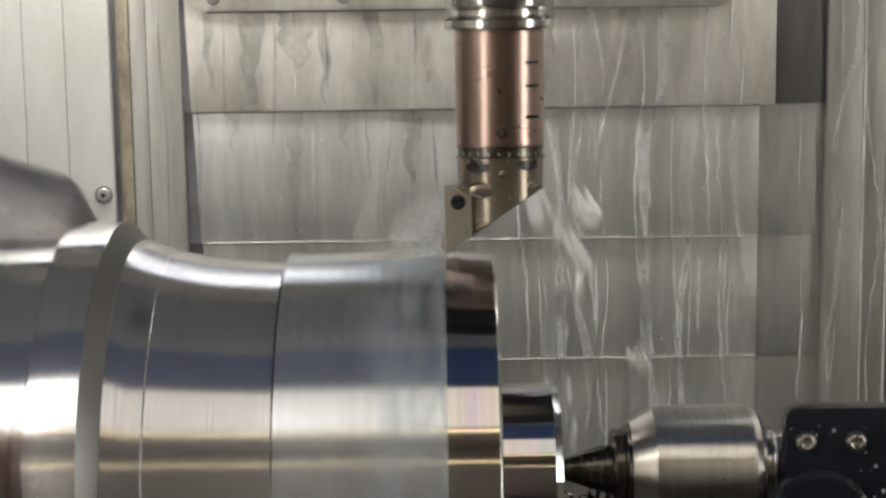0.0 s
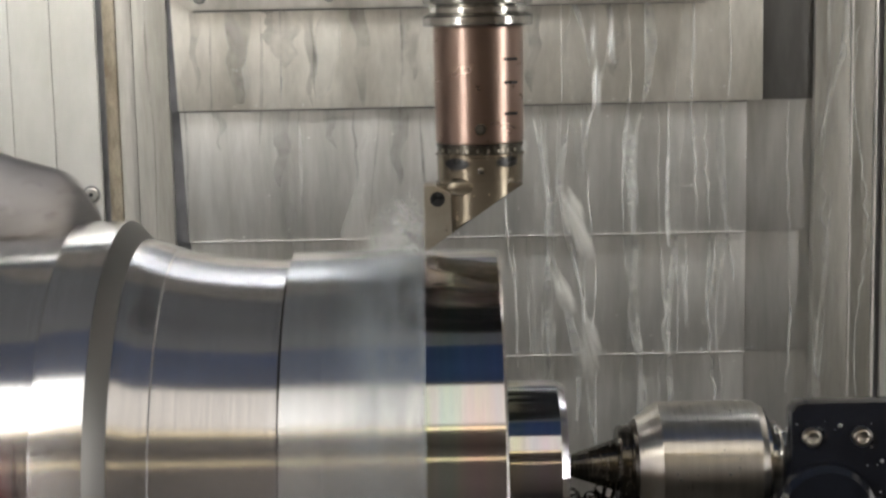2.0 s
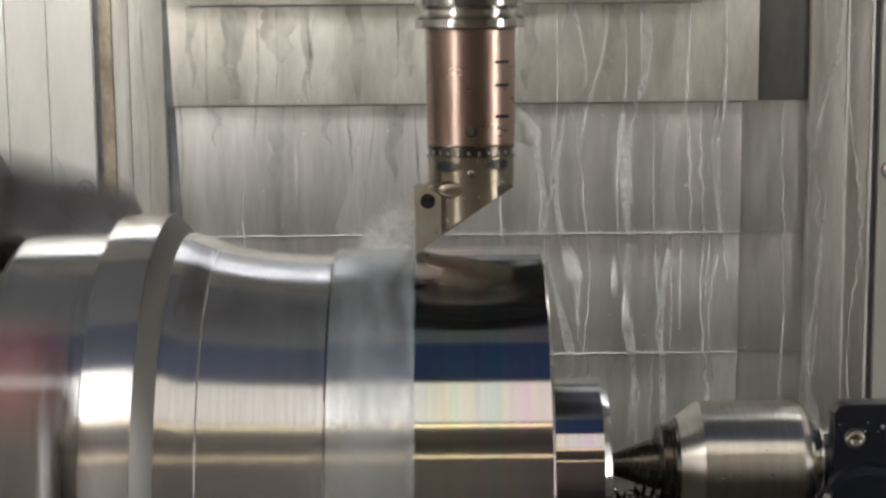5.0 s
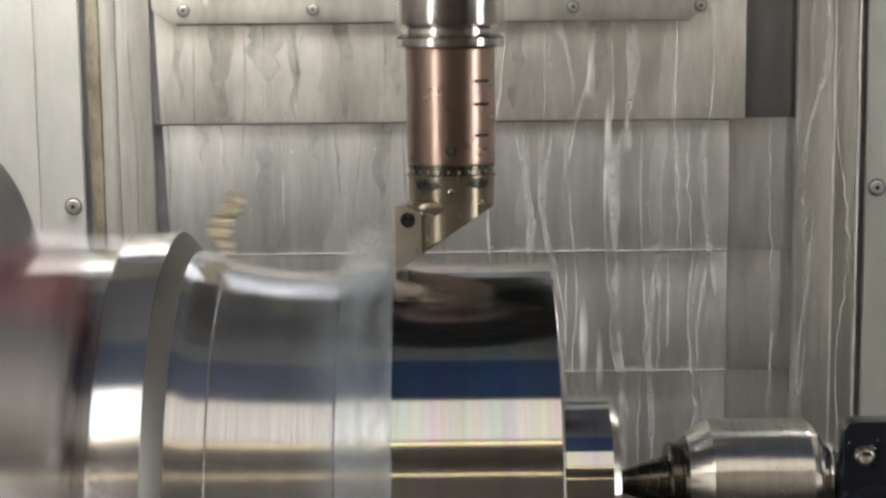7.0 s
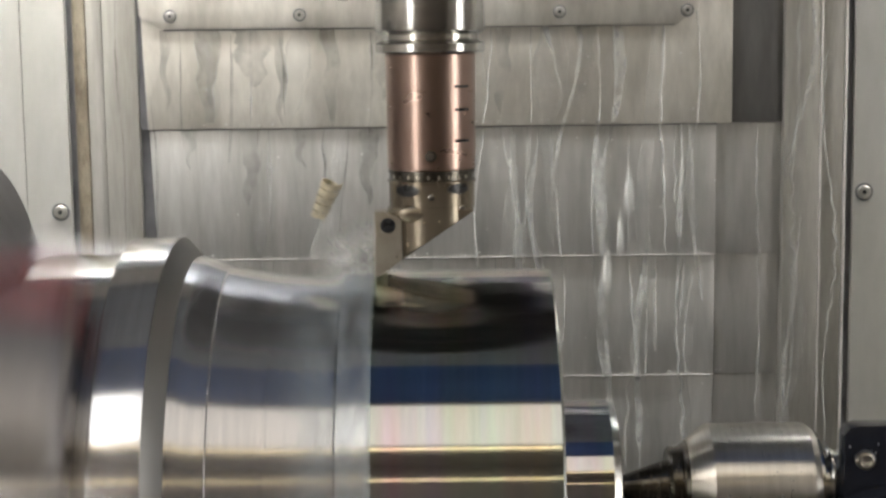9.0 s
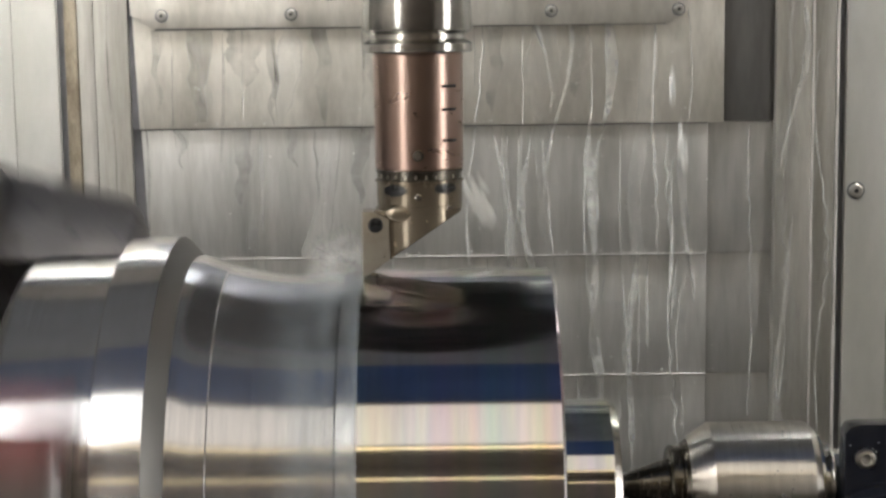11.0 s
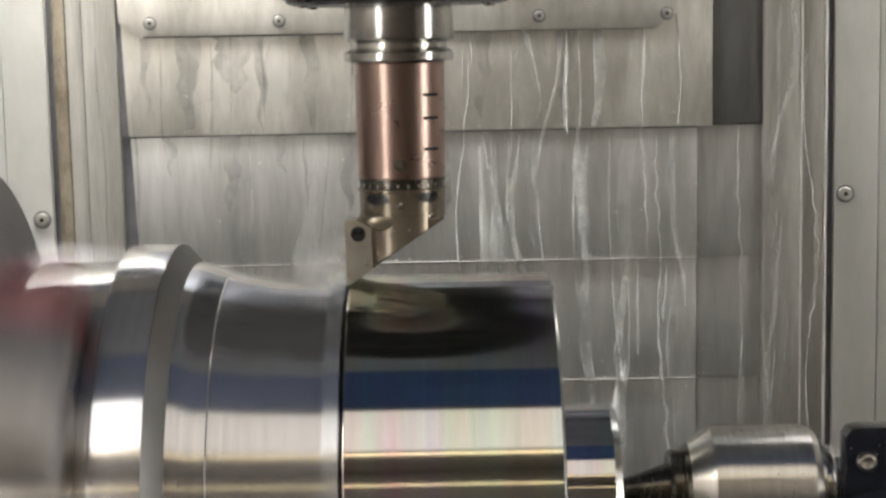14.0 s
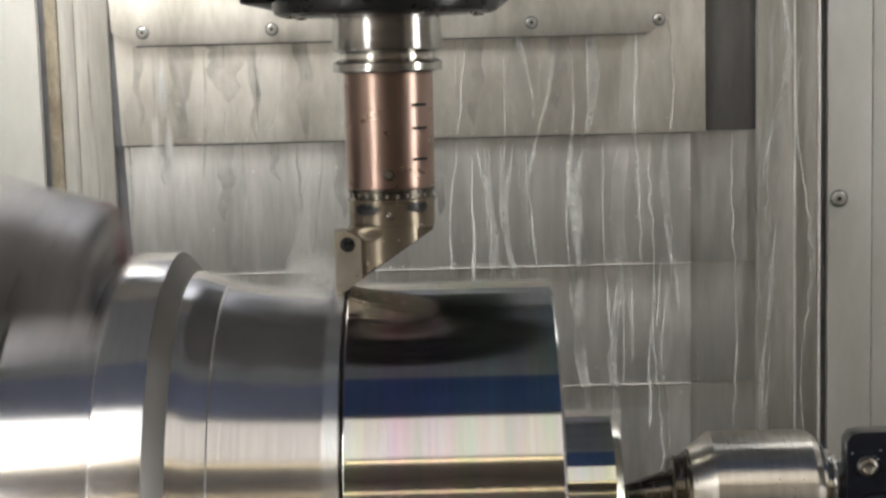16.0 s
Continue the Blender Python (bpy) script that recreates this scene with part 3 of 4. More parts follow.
for i in range(bands):
    r = 0.2042 + 0.00004 * i
    bm = lathe([(-step - 0.0012, 0.20405), (-step - 0.0012, r), (0, r), (0, 0.20405)], 128, closed=True)
    ob = tagged(new("coolant_band", finish("coolant_band", bm, M_WET)), "thin pale coolant film on the spinning shaft", "coolant", "coolant film bands")
    FILM.append((ob, film_start - step * (bands - 1 - i)))

# milky veil of coolant thrown round the shaft just ahead of the cut
def veil(x0, x1, r, seed):
    bm = bmesh.new()
    rows = []
    for i in range(41):
        w = math.radians(2 + 108 * i / 40)
        row = []
        for j in range(9):
            rr = r + 0.0012 * noise.noise((seed, i * 0.3, j * 0.7))
            row.append(bm.verts.new((x0 + (x1 - x0) * j / 8, -rr * math.sin(w), rr * math.cos(w))))
        rows.append(row)
    for p, q in zip(rows, rows[1:]):
        for j in range(8):
            bm.faces.new((p[j], p[j + 1], q[j + 1], q[j]))
    return tagged(new("coolant_veil", finish("coolant_veil", bm, M_VEIL)), "thin milky veil of coolant ahead of the cut", "coolant", "", "stuff")


VEILS = [veil(-0.085, 0.002, 0.2062, 3.0)]

# ---- the chuck ----
chuck = tagged(new("lathe_chuck"), "three-jaw chuck of dark steel spinning with the shaft", "chuck")
chuck.location = (0, 0, AXIS)
part("chuck_body", lathe([(-0.92, 0.10), (-0.92, 0.315), (-0.91, 0.325), (-0.455, 0.325), (-0.445, 0.315), (-0.445, 0.215), (-0.45, 0.16)], 96), M_JAW, chuck)


def jaw(angle):
    """A stepped jaw: tall at the chuck, falling towards its rounded nose."""
    bm = prism([(-0.63, 0.2092), (-0.63, 0.350), (-0.50, 0.334), (-0.42, 0.310), (-0.320, 0.279), (-0.310, 0.272), (-0.306, 0.258), (-0.310, 0.240), (-0.312, 0.2092)], -0.070, 0.070, 0.008)
    j = part("jaw", bm, M_JAW, chuck, "dark steel chuck jaw", pose(0, 0, 0, angle, 0, 0))
    part("jaw_insert", prism([(-0.60, 0.2092), (-0.60, 0.268), (-0.325, 0.268), (-0.314, 0.262), (-0.310, 0.2092)], 0.0706, 0.102, 0.003), M_RED, j, "red painted block on the jaw's cheek")
    part("bolt", lathe([(0.25, 0.011), (0.30, 0.011), (0.304, 0.009), (0.304, 0.005), (0.296, 0.005)], 16, "Z"), M_CENTRE, j, "", pose(-0.40, -0.046, 0.012))
    return j


for k in range(3):
    jaw(120 * k)

# ---- the live centre and the tailstock ----
centre = tagged(new("live_centre"), "ground steel live centre with a dark pointed tip", "live centre")
centre.location = (0, 0, AXIS)
part("centre_point", lathe([(0.118, 0.002), (0.1445, 0.0085), (0.154, 0.0117), (0.191, 0.0240), (0.1925, 0.0240), (0.1925, 0.01)], 64), M_CONE, centre, "dark wet cone point")
part("lock_nut", lathe([(0.1926, 0.02), (0.1926, 0.0345), (0.195, 0.0370), (0.2035, 0.0370), (0.2048, 0.0395), (0.2065, 0.0395), (0.2100, 0.043), (0.2100, 0.02)], 64), M_CONE, centre, "dark ring nut")
part("sleeve", lathe([(0.2101, 0.02), (0.2101, 0.0440), (0.2125, 0.0455), (0.2285, 0.0570), (0.2300, 0.0578), (0.3150, 0.0578), (0.3200, 0.0570), (0.3270, 0.0520), (0.3275, 0.02)], 96), M_CENTRE, centre,
     "satin ground cylindrical sleeve")
part("collar", lathe([(0.3276, 0.02), (0.3276, 0.0500), (0.3300, 0.0500), (0.3300, 0.0300), (0.3370, 0.0300), (0.3370, 0.0375), (0.3400, 0.0390), (0.3425, 0.0375), (0.3425, 0.0320), (0.3500, 0.0320), (0.35, 0.02)], 64), M_CHROME, centre)

tail = tagged(new("tailstock"), "wet black tailstock housing with bolt heads and water drops", "tailstock")
part("housing", prism([(0.3425, 0.80), (0.3425, 1.166), (0.347, 1.1735), (0.356, 1.175), (0.95, 1.175), (0.95, 0.80)], -0.06, -0.036, 0.003), M_NAVY, tail)
part("quill_block", box(0.42, 0.95, -0.0355, 0.20, 0.80, 1.08, 0.004), M_BLACK, tail)
part("base", box(0.40, 1.3, -0.10, 0.30, 0.36, 0.80, 0.006), M_BLACK, tail)
part("round_cover", lathe([(0.0, 0.045), (0.010, 0.045), (0.016, 0.040), (0.017, 0.01)], 48, "Z"), M_NAVY, tail, "", pose(0.373, -0.0595, 1.075, 90, 0, 0))
for k in range(6):
    part("bolt_head", lathe([(-0.002, 0.0088), (0.004, 0.0088), (0.0062, 0.0075), (0.0068, 0.0055), (0.004, 0.0045), (0.003, 0.001)], 24, "Z"), M_CENTRE, tail,
         "bright steel bolt head" if k == 0 else "", pose(0.3607 + 0.0444 * k, -0.061, 1.1443, 90, 0, 0))
drng = random.Random(8)
for k in range(46):
    r = drng.choice((0.0006, 0.0008, 0.0008, 0.0012, 0.0022))
    part("water_drop", lathe([(-0.0004, r * 0.9), (r * 0.3, r * 0.85), (r * 0.55, r * 0.5), (r * 0.65, r * 0.1)], 12, "Z"), M_BEAD, tail, "",
         pose(drng.uniform(0.347, 0.52), -0.0602, drng.uniform(1.085, 1.17), 90, 0, 0))

for k in range(14):
    r, w, x = drng.choice((0.0008, 0.0011, 0.0016)), math.radians(drng.uniform(-40, 50)), drng.uniform(0.235, 0.312)
    part("water_drop", lathe([(-0.0004, r * 0.9), (r * 0.3, r * 0.85), (r * 0.55, r * 0.5), (r * 0.65, r * 0.1)], 12, "Z"), M_BEAD, centre, "",
         pose(x, -0.0579 * math.cos(w), 0.0579 * math.sin(w), 90 - math.degrees(w), 0, 0))

# ---- the turning tool ----
tool = tagged(new("turning_tool"), "boring-bar turning tool with copper-toned shank and bronzed head", "cutting tool")
TX = -0.0572       # axis of the shank


def ring_part(name, profile, material, label="", seg=96):
    return part(name, lathe(profile, seg, "Z"), material, tool, label, pose(TX, 0, 0))


ring_part("spindle_housing", [(1.59, 0.06), (1.59, 0.150), (1.60, 0.155), (1.95, 0.155), (1.95, 0.05)], M_BLACK, "black milling spindle housing")
part("headstock", box(-0.195, 0.06, 0.03, 0.40, 1.566, 1.95, 0.01), M_BLACK, tool, "black headstock casting behind the spindle")
ring_part("spindle_nose", [(1.5535, 0.05), (1.5535, 0.094), (1.556, 0.100), (1.5605, 0.1015), (1.566, 0.1015), (1.569, 0.098), (1.575, 0.098), (1.590, 0.095), (1.59, 0.04)], M_BLACK, "black spindle nose ring")
for k in range(8):
    a = math.radians(45 * k + 20)
    part("nose_bolt", lathe([(-0.003, 0.005), (0.001, 0.006), (0.006, 0.006), (0.006, 0.003)], 14, "Z"), M_CHROME, tool, "", pose(TX + 0.088 * math.cos(a), 0.088 * math.sin(a), 1.5545))
ring_part("holder_flange", [(1.5532, 0.03), (1.5532, 0.0485), (1.5240, 0.0495), (1.5225, 0.0490), (1.5198, 0.0442), (1.5192, 0.0430), (1.5150, 0.0430), (1.5144, 0.0442),
                            (1.5120, 0.0488), (1.5110, 0.0495), (1.5045, 0.0495), (1.5032, 0.0480), (1.5032, 0.03)], M_CHROME, "chrome-bright grooved holder flange")
ring_part("shank", [(1.5031, 0.02), (1.5031, 0.0395), (1.5015, 0.0404), (1.4005, 0.0398), (1.3990, 0.0390), (1.3988, 0.02)], M_COPPER, "copper-toned steel shank")
for z in (1.4735, 1.4530, 1.4255):
    bm = bmesh.new()
    n = 10
    for r0 in (0.0394, 0.0409):
        for zz in (z - 0.0013, z + 0.0013):
            for i in range(n + 1):
                w = math.radians(-58 + 24 * i / n)
                bm.verts.new((r0 * math.cos(w), r0 * math.sin(w), zz))
    bm.verts.ensure_lookup_table()
    V = bm.verts
    m = n + 1
    for i in range(n):
        bm.faces.new((V[2 * m + i], V[2 * m + i + 1], V[3 * m + i + 1], V[3 * m + i]))
        bm.faces.new((V[i], V[2 * m + i], V[2 * m + i + 1], V[i + 1]))
        bm.faces.new((V[m + i], V[m + i + 1], V[3 * m + i + 1], V[3 * m + i]))
    part("scale_mark", bm, M_BLACK, tool, "dark engraved mark", pose(TX, 0, 0))
part("hole_rim", lathe([(-0.003, 0.003), (-0.003, 0.0052), (0.0002, 0.0052), (0.0004, 0.0045), (0.0002, 0.003)], 20, "Z"), M_CONE, tool, "", pose(-0.0572, -0.0399, 1.4125, 90, 0, 0))
part("jet_hole", lathe([(-0.002, 0.0035), (0.0006, 0.0038), (0.0008, 0.0022), (0.0005, 0.001)], 16, "Z"), M_CHROME, tool, "", pose(-0.0580, -0.0402, 1.4128, 90, 0, 0))

# the bronzed head: a collar, then a body cut off at a slant, with the cartridge hanging at one side
ring_part("dark_band", [(1.3987, 0.02), (1.3987, 0.0393), (1.3960, 0.0393), (1.3958, 0.0386), (1.3905, 0.0386), (1.3903, 0.02)], M_CONE, "dark engraved band")
for k in range(9):
    w = math.radians(-150 + 14 * k)
    part("engraved_mark", box(-0.0009, 0.0009, -0.0004, 0.0004, -0.0014 - 0.0006 * (k % 2), 0.0016), M_PALE, tool, "pale engraved mark" if k == 0 else "",
         pose(TX + 0.0387 * math.cos(w), 0.0387 * math.sin(w), 1.3932, 0, 0, math.degrees(w) + 90))
ring_part("head_collar", [(1.3902, 0.02), (1.3902, 0.0388), (1.3893, 0.0402), (1.3875, 0.0402), (1.3868, 0.0390), (1.3670, 0.0388), (1.3668, 0.02)], M_BRASS, "bronzed head collar")
bm = lathe([(1.3667, 0.02), (1.3667, 0.0386), (1.3160, 0.0386), (1.3158, 0.02)], 64, "Z")
geom = bm.verts[:] + bm.edges[:] + bm.faces[:]
cut = bmesh.ops.bisect_plane(bm, geom=geom, plane_co=(0.0386, 0, 1.3640), plane_no=(0.535, 0, -0.845), clear_outer=True)
bmesh.ops.holes_fill(bm, edges=[e for e in cut["geom_cut"] if isinstance(e, bmesh.types.BMEdge)])
part("slanted_head", bm, M_BRASS, tool, "slant-cut bronzed head", pose(TX, 0, 0))
part("cartridge", prism([(-0.1085, 1.3632), (-0.0990, 1.3632), (-0.0845, 1.3560), (-0.0840, 1.3197), (-0.1045, 1.3052), (-0.1085, 1.3040)], -0.0345, -0.004, 0.0014), M_PALE, tool, "pale bronzed insert cartridge")
part("head_web", prism([(-0.0980, 1.3632), (-0.0300, 1.3640), (-0.0190, 1.3630), (-0.0843, 1.3192), (-0.0980, 1.3095)], -0.031, 0.020, 0.0015), M_BRASS, tool, "bronzed web between head and cartridge")
part("insert", prism([(-0.1108, 1.3225), (-0.0930, 1.3225), (-0.0955, 1.3075), (-0.1075, 1.3010), (-0.1100, 1.3008), (-0.1108, 1.3020)], -0.0035, 0.003, 0.0005), M_CARBIDE, tool, "carbide cutting insert")
part("clamp_screw", lathe([(-0.004, 0.0065), (0.0006, 0.0068), (0.0014, 0.0058), (0.0018, 0.0040), (0.0019, 0.002), (0.0019, 0.0005)], 24, "Z"), M_BLACK, tool, "dark clamp screw", pose(-0.0964, -0.0347, 1.3510, 90, 0, 0))
bm = bmesh.new()
ball = bmesh.ops.create_uvsphere(bm, u_segments=32, v_segments=16, radius=1.0)["verts"]
for v in ball:
    v.co = Vector((v.co.x * 0.021, v.co.y * 0.007, v.co.z * 0.0095))
part("fillet", bm, M_BRASS, tool, "rounded fillet between head and cartridge", pose(-0.0680, -0.0310, 1.3610))
bm = lathe([(-0.0015, 0.005), (0.0008, 0.0052), (0.0010, 0.004), (0.0010, 0.0005)], 24, "Z")
for v in bm.verts:
    v.co.x *= 2.35
    v.co.z -= v.co.x ** 2 / 0.078
part("oval_slot", bm, M_BLACK, tool, "dark oval slot", pose(-0.0790, -0.0325, 1.3815, 90, 0, -33))
bm = lathe([(-0.0015, 0.0045), (0.0008, 0.0047), (0.0010, 0.004), (0.0010, 0.0005)], 24, "Z")
for v in bm.verts:
    v.co.x *= 2.5
    v.co.z -= v.co.x ** 2 / 0.078
part("oval_slot", bm, M_BLACK, tool, "", pose(-0.0330, -0.0312, 1.3830, 90, 0, 38))
for x, y, z in ((-0.0574, -0.0390, 1.3757), (-0.0300, -0.0290, 1.3650)):
    part("jet_hole", lathe([(-0.002, 0.0026), (0.0008, 0.0028), (0.0012, 0.0018), (0.0012, 0.0004)], 14, "Z"), M_CHROME, tool, "", pose(x, y, z, 90, 0, 0))

# ---- a wet tangle of swarf under the centre point ----
srng = random.Random(31)
bm = bmesh.new()
for k in range(90):
    c = Vector((srng.uniform(0.149, 0.198), srng.uniform(-0.035, 0.03), srng.uniform(-0.085, -0.030)))
    r, w0, w1 = srng.uniform(0.004, 0.010), srng.uniform(0, 6.3), srng.uniform(3, 7)
    ax = Matrix.Rotation(srng.uniform(0, 6.3), 3, "X") @ Matrix.Rotation(srng.uniform(0, 6.3), 3, "Y")
    prev = None
    for i in range(13):
        a = w0 + w1 * i / 12
        q = [bm.verts.new(c + ax @ Vector((rr * math.cos(a), rr * math.sin(a), h + 0.0006 * i))) for rr, h in ((r, 0), (r, 0.004), (r + 0.0007, 0.004), (r + 0.0007, 0))]
        if prev:
            for n in range(4):
                bm.faces.new((prev[n], prev[(n + 1) % 4], q[(n + 1) % 4], q[n]))
        prev = q
bmesh.ops.recalc_face_normals(bm, faces=bm.faces)
nest = tagged(new("swarf_tangle", finish("swarf_tangle", bm, M_CONE)), "dark wet tangle of steel swarf caught on the centre point", "swarf", "", "stuff")
nest.location = (0, 0, AXIS)

# ---- falling coolant and flying chips ----
frng = random.Random(21)


def drop_mesh(length, width, seed):
    r2 = random.Random(seed)
    prof = [(-0.5, 0.08), (-0.42, 0.55), (-0.25, 1.0), (0.0, 0.8), (0.2, 0.5), (0.38, 0.32), (0.5, 0.08)]
    return finish("drop", lathe([(a * length, max(0.0003, b * width * r2.uniform(0.8, 1.2))) for a, b in prof], 10, "Z"), M_DROP)


DROPS = [drop_mesh(0.025, 0.004, 1), drop_mesh(0.04, 0.0055, 2), drop_mesh(0.05, 0.0065, 3), drop_mesh(0.018, 0.006, 4), drop_mesh(0.032, 0.008, 5), drop_mesh(0.038, 0.0095, 6)]


def splash(near=False):
    """A few long drops that fall close together; near: small ones in a tight cluster."""
    e = tagged(new("coolant_splash"), "small bright coolant drops thrown off by the tool" if near else "milky drops of coolant falling before the wall",
               "coolant splash", "falling coolant splashes")
    for k in range(frng.choice((4, 5, 6)) if near else frng.choice((1, 2, 3, 3, 4))):
        d = new("drop", frng.choice(DROPS[3:] + DROPS[:1]) if near else frng.choice(DROPS[:4]))
        d.parent = e
        w = 0.3 if near else 1.0
        if k:
            d.location = (frng.uniform(-0.03, 0.03) * w, frng.uniform(-0.02, 0.02) * w, frng.uniform(-0.07, 0.07) * w)
    return e


def spray(count, reach, seed):
    """Fine slivers of coolant thrown from the cutting edge, up and towards the chuck."""
    r3 = random.Random(seed)
    bm = bmesh.new()
    for k in range(count):
        a = math.radians(r3.gauss(128, 26))
        d = reach * r3.random() ** 1.8
        c = Vector((d * math.cos(a) - 0.002, r3.uniform(-0.012, 0.02), abs(d * math.sin(a)) + 0.002))
        size = r3.uniform(0.6, 1.5) * (1 + 12 * d)
        bit = bmesh.ops.create_icosphere(bm, subdivisions=1, radius=0.00065)["verts"]
        m = Matrix.Translation(c) @ Matrix.Rotation(math.pi / 2 - a + r3.uniform(-0.5, 0.5), 4, "Y") @ Matrix.Diagonal((size, size, size * r3.uniform(1.5, 4.5), 1))
        bmesh.ops.transform(bm, matrix=m, verts=bit)
    return tagged(new("coolant_spray", finish("coolant_spray", bm, M_MIST)), "fine pale coolant spray at the cutting edge", "coolant spray", "", "stuff")


def mist(seed):
    """Layers of fine mist that hang about the cutting edge, dense at the edge and thinning out round it."""
    e = tagged(new("coolant_mist"), "soft white coolant mist at the cutting edge", "coolant mist", "", "stuff")
    for k in range(4):
        bm = bmesh.new()
        rows = [[bm.verts.new((-0.056 + 0.066 * i / 12, 0.012 * (k - 1.5) + 0.006 * noise.noise((seed + k, i * 0.4, j * 0.4)), -0.01 + 0.068 * j / 12)) for j in range(13)] for i in range(13)]
        for p, q in zip(rows, rows[1:]):
            for j in range(12):
                bm.faces.new((p[j], p[j + 1], q[j + 1], q[j]))
        part("mist_layer", bm, M_PUFF, e)
    return e


MISTS = [mist(4.0)]
SPRAYS = [spray(200, 0.022, 5), spray(120, 0.05, 6)]
FALLS = []
for k in range(300):
    thrown = k % 2 == 0
    ob = splash(thrown)
    t0 = -0.4 + 16.2 * (k + frng.random()) / 300
    if thrown and k % 6 < 4:          # most of the spray flies in the first seconds
        t0 = -0.3 + 6.5 * (k + frng.random()) / 300
    feed = float(np.interp(max(t0, 0), [r[0] for r in FEED], [r[1] for r in FEED]))
    if thrown:          # thrown from the tool head, off the back of the shaft
        FALLS.append((ob, t0, Vector((TX, 0.0, 1.44)), Vector((frng.uniform(0.25, 0.75), frng.uniform(0.9, 1.7), -frng.uniform(-0.1, 0.5))), True))
    else:
        x = feed + frng.choice((frng.uniform(0.02, 0.36), frng.uniform(0.0, 0.3), frng.uniform(-0.40, 0.42)))
        FALLS.append((ob, t0, Vector((x, frng.uniform(0.45, 0.66), 1.78)), Vector((frng.uniform(-0.06, 0.1), 0, -frng.uniform(0.4, 1.4))), False))


def curl(turns, radius, pitch, width, material):
    """A coiled ribbon of swarf."""
    bm = bmesh.new()
    n = int(turns * 14)
    rows = []
    for i in range(n + 1):
        a = 2 * math.pi * i / 14
        r = radius * (0.75 + 0.4 * i / n)
        c = Vector((r * math.cos(a), r * math.sin(a), pitch * i / 14))
        rows.append([bm.verts.new(c + Vector(o)) for o in ((0, 0, -width / 2), (0, 0, width / 2))] +
                    [bm.verts.new(c * 1.0 + Vector((math.cos(a) * 0.0006, math.sin(a) * 0.0006, o))) for o in (width / 2, -width / 2)])
    for p, q in zip(rows, rows[1:]):
        for i in range(4):
            bm.faces.new((p[i], p[(i + 1) % 4], q[(i + 1) % 4], q[i]))
    bmesh.ops.recalc_face_normals(bm, faces=bm.faces)
    return finish("metal_chip", bm, material)


def ribbon(length, width, seed):
    """A crumpled leaf of swarf with ragged edges, thick enough to hold."""
    bm = bmesh.new()
    rows = []
    for i in range(25):
        f = i / 24
        half = width * 0.5 * math.sin(math.pi * min(1.0, 0.06 + 0.9 * f)) ** 0.7
        bend = 0.28 * width * math.sin(2.2 * math.pi * f + seed)
        rows.append([bm.verts.new((bend + half * (j / 3 - 1) * (1 + 0.5 * noise.noise((seed, i * 0.8, j))), 0.25 * width * noise.noise((seed + 4, i * 0.7, j * 0.9)) + 0.12 * width * math.sin(i * 1.5),
                                   length * (f - 0.5) + 0.05 * width * noise.noise((seed + 8, i, j)))) for j in range(7)])
    for p, q in zip(rows, rows[1:]):
        for j in range(6):
            bm.faces.new((p[j], p[j + 1], q[j + 1], q[j]))
    bmesh.ops.recalc_face_normals(bm, faces=bm.faces)
    bmesh.ops.solidify(bm, geom=bm.faces[:], thickness=0.0006)
    return finish("metal_chip", bm, M_CHIP, 0)


CURLS = [curl(5, 0.008, 0.008, 0.006, M_CHIP), ribbon(0.062, 0.022, 2.0), curl(2, 0.005, 0.004, 0.003, M_HOT), ribbon(0.088, 0.026, 5.0)]
# seconds of flight, leaving and reaching points (x, y, z), kind
CHIPS = [(5.55, 6.05, (-0.03, -0.03, 1.31), (-0.02, 0.0, 1.42), 0), (6.75, 7.25, (-0.06, -0.02, 1.31), (-0.36, 0.02, 1.385), 1),
         (7.25, 7.55, (-0.06, -0.03, 1.31), (-0.16, 0.0, 1.35), 0), (7.5, 7.8, (-0.07, -0.03, 1.31), (-0.2, 0.0, 1.42), 0),
         (8.8, 9.25, (-0.08, -0.03, 1.31), (-0.20, 0.1, 1.40), 0), (11.1, 11.6, (-0.09, -0.02, 1.31), (-0.46, 0.1, 1.40), 0),
         (12.8, 12.92, (-0.10, -0.02, 1.31), (-0.15, 0.0, 1.48), 2), (12.8, 12.92, (-0.10, -0.15, 1.27), (-0.12, -0.2, 1.25), 2),
         (12.8, 12.92, (-0.10, -0.02, 1.31), (-0.33, 0.02, 1.40), 2), (2.2, 2.6, (0.0, -0.02, 1.31), (-0.046, 0.0, 1.333), 3),
         (7.8, 8.1, (-0.075, -0.02, 1.30), (-0.098, 0.0, 1.33), 0), (2.85, 3.15, (0.0, -0.02, 1.30), (-0.02, 0.0, 1.335), 0),
         (8.0, 8.5, (-0.08, -0.02, 1.31), (-0.35, 0.2, 1.5), 0)]
FLIGHTS = []
for t0, t1, a, b, kind in CHIPS:
    FLIGHTS.append((tagged(new("metal_chip", CURLS[kind]), "glowing orange chip of hot steel" if kind == 2 else "curled straw-coloured steel chip", "metal chip", "flying chips"), t0, t1, Vector(a), Vector(b)))


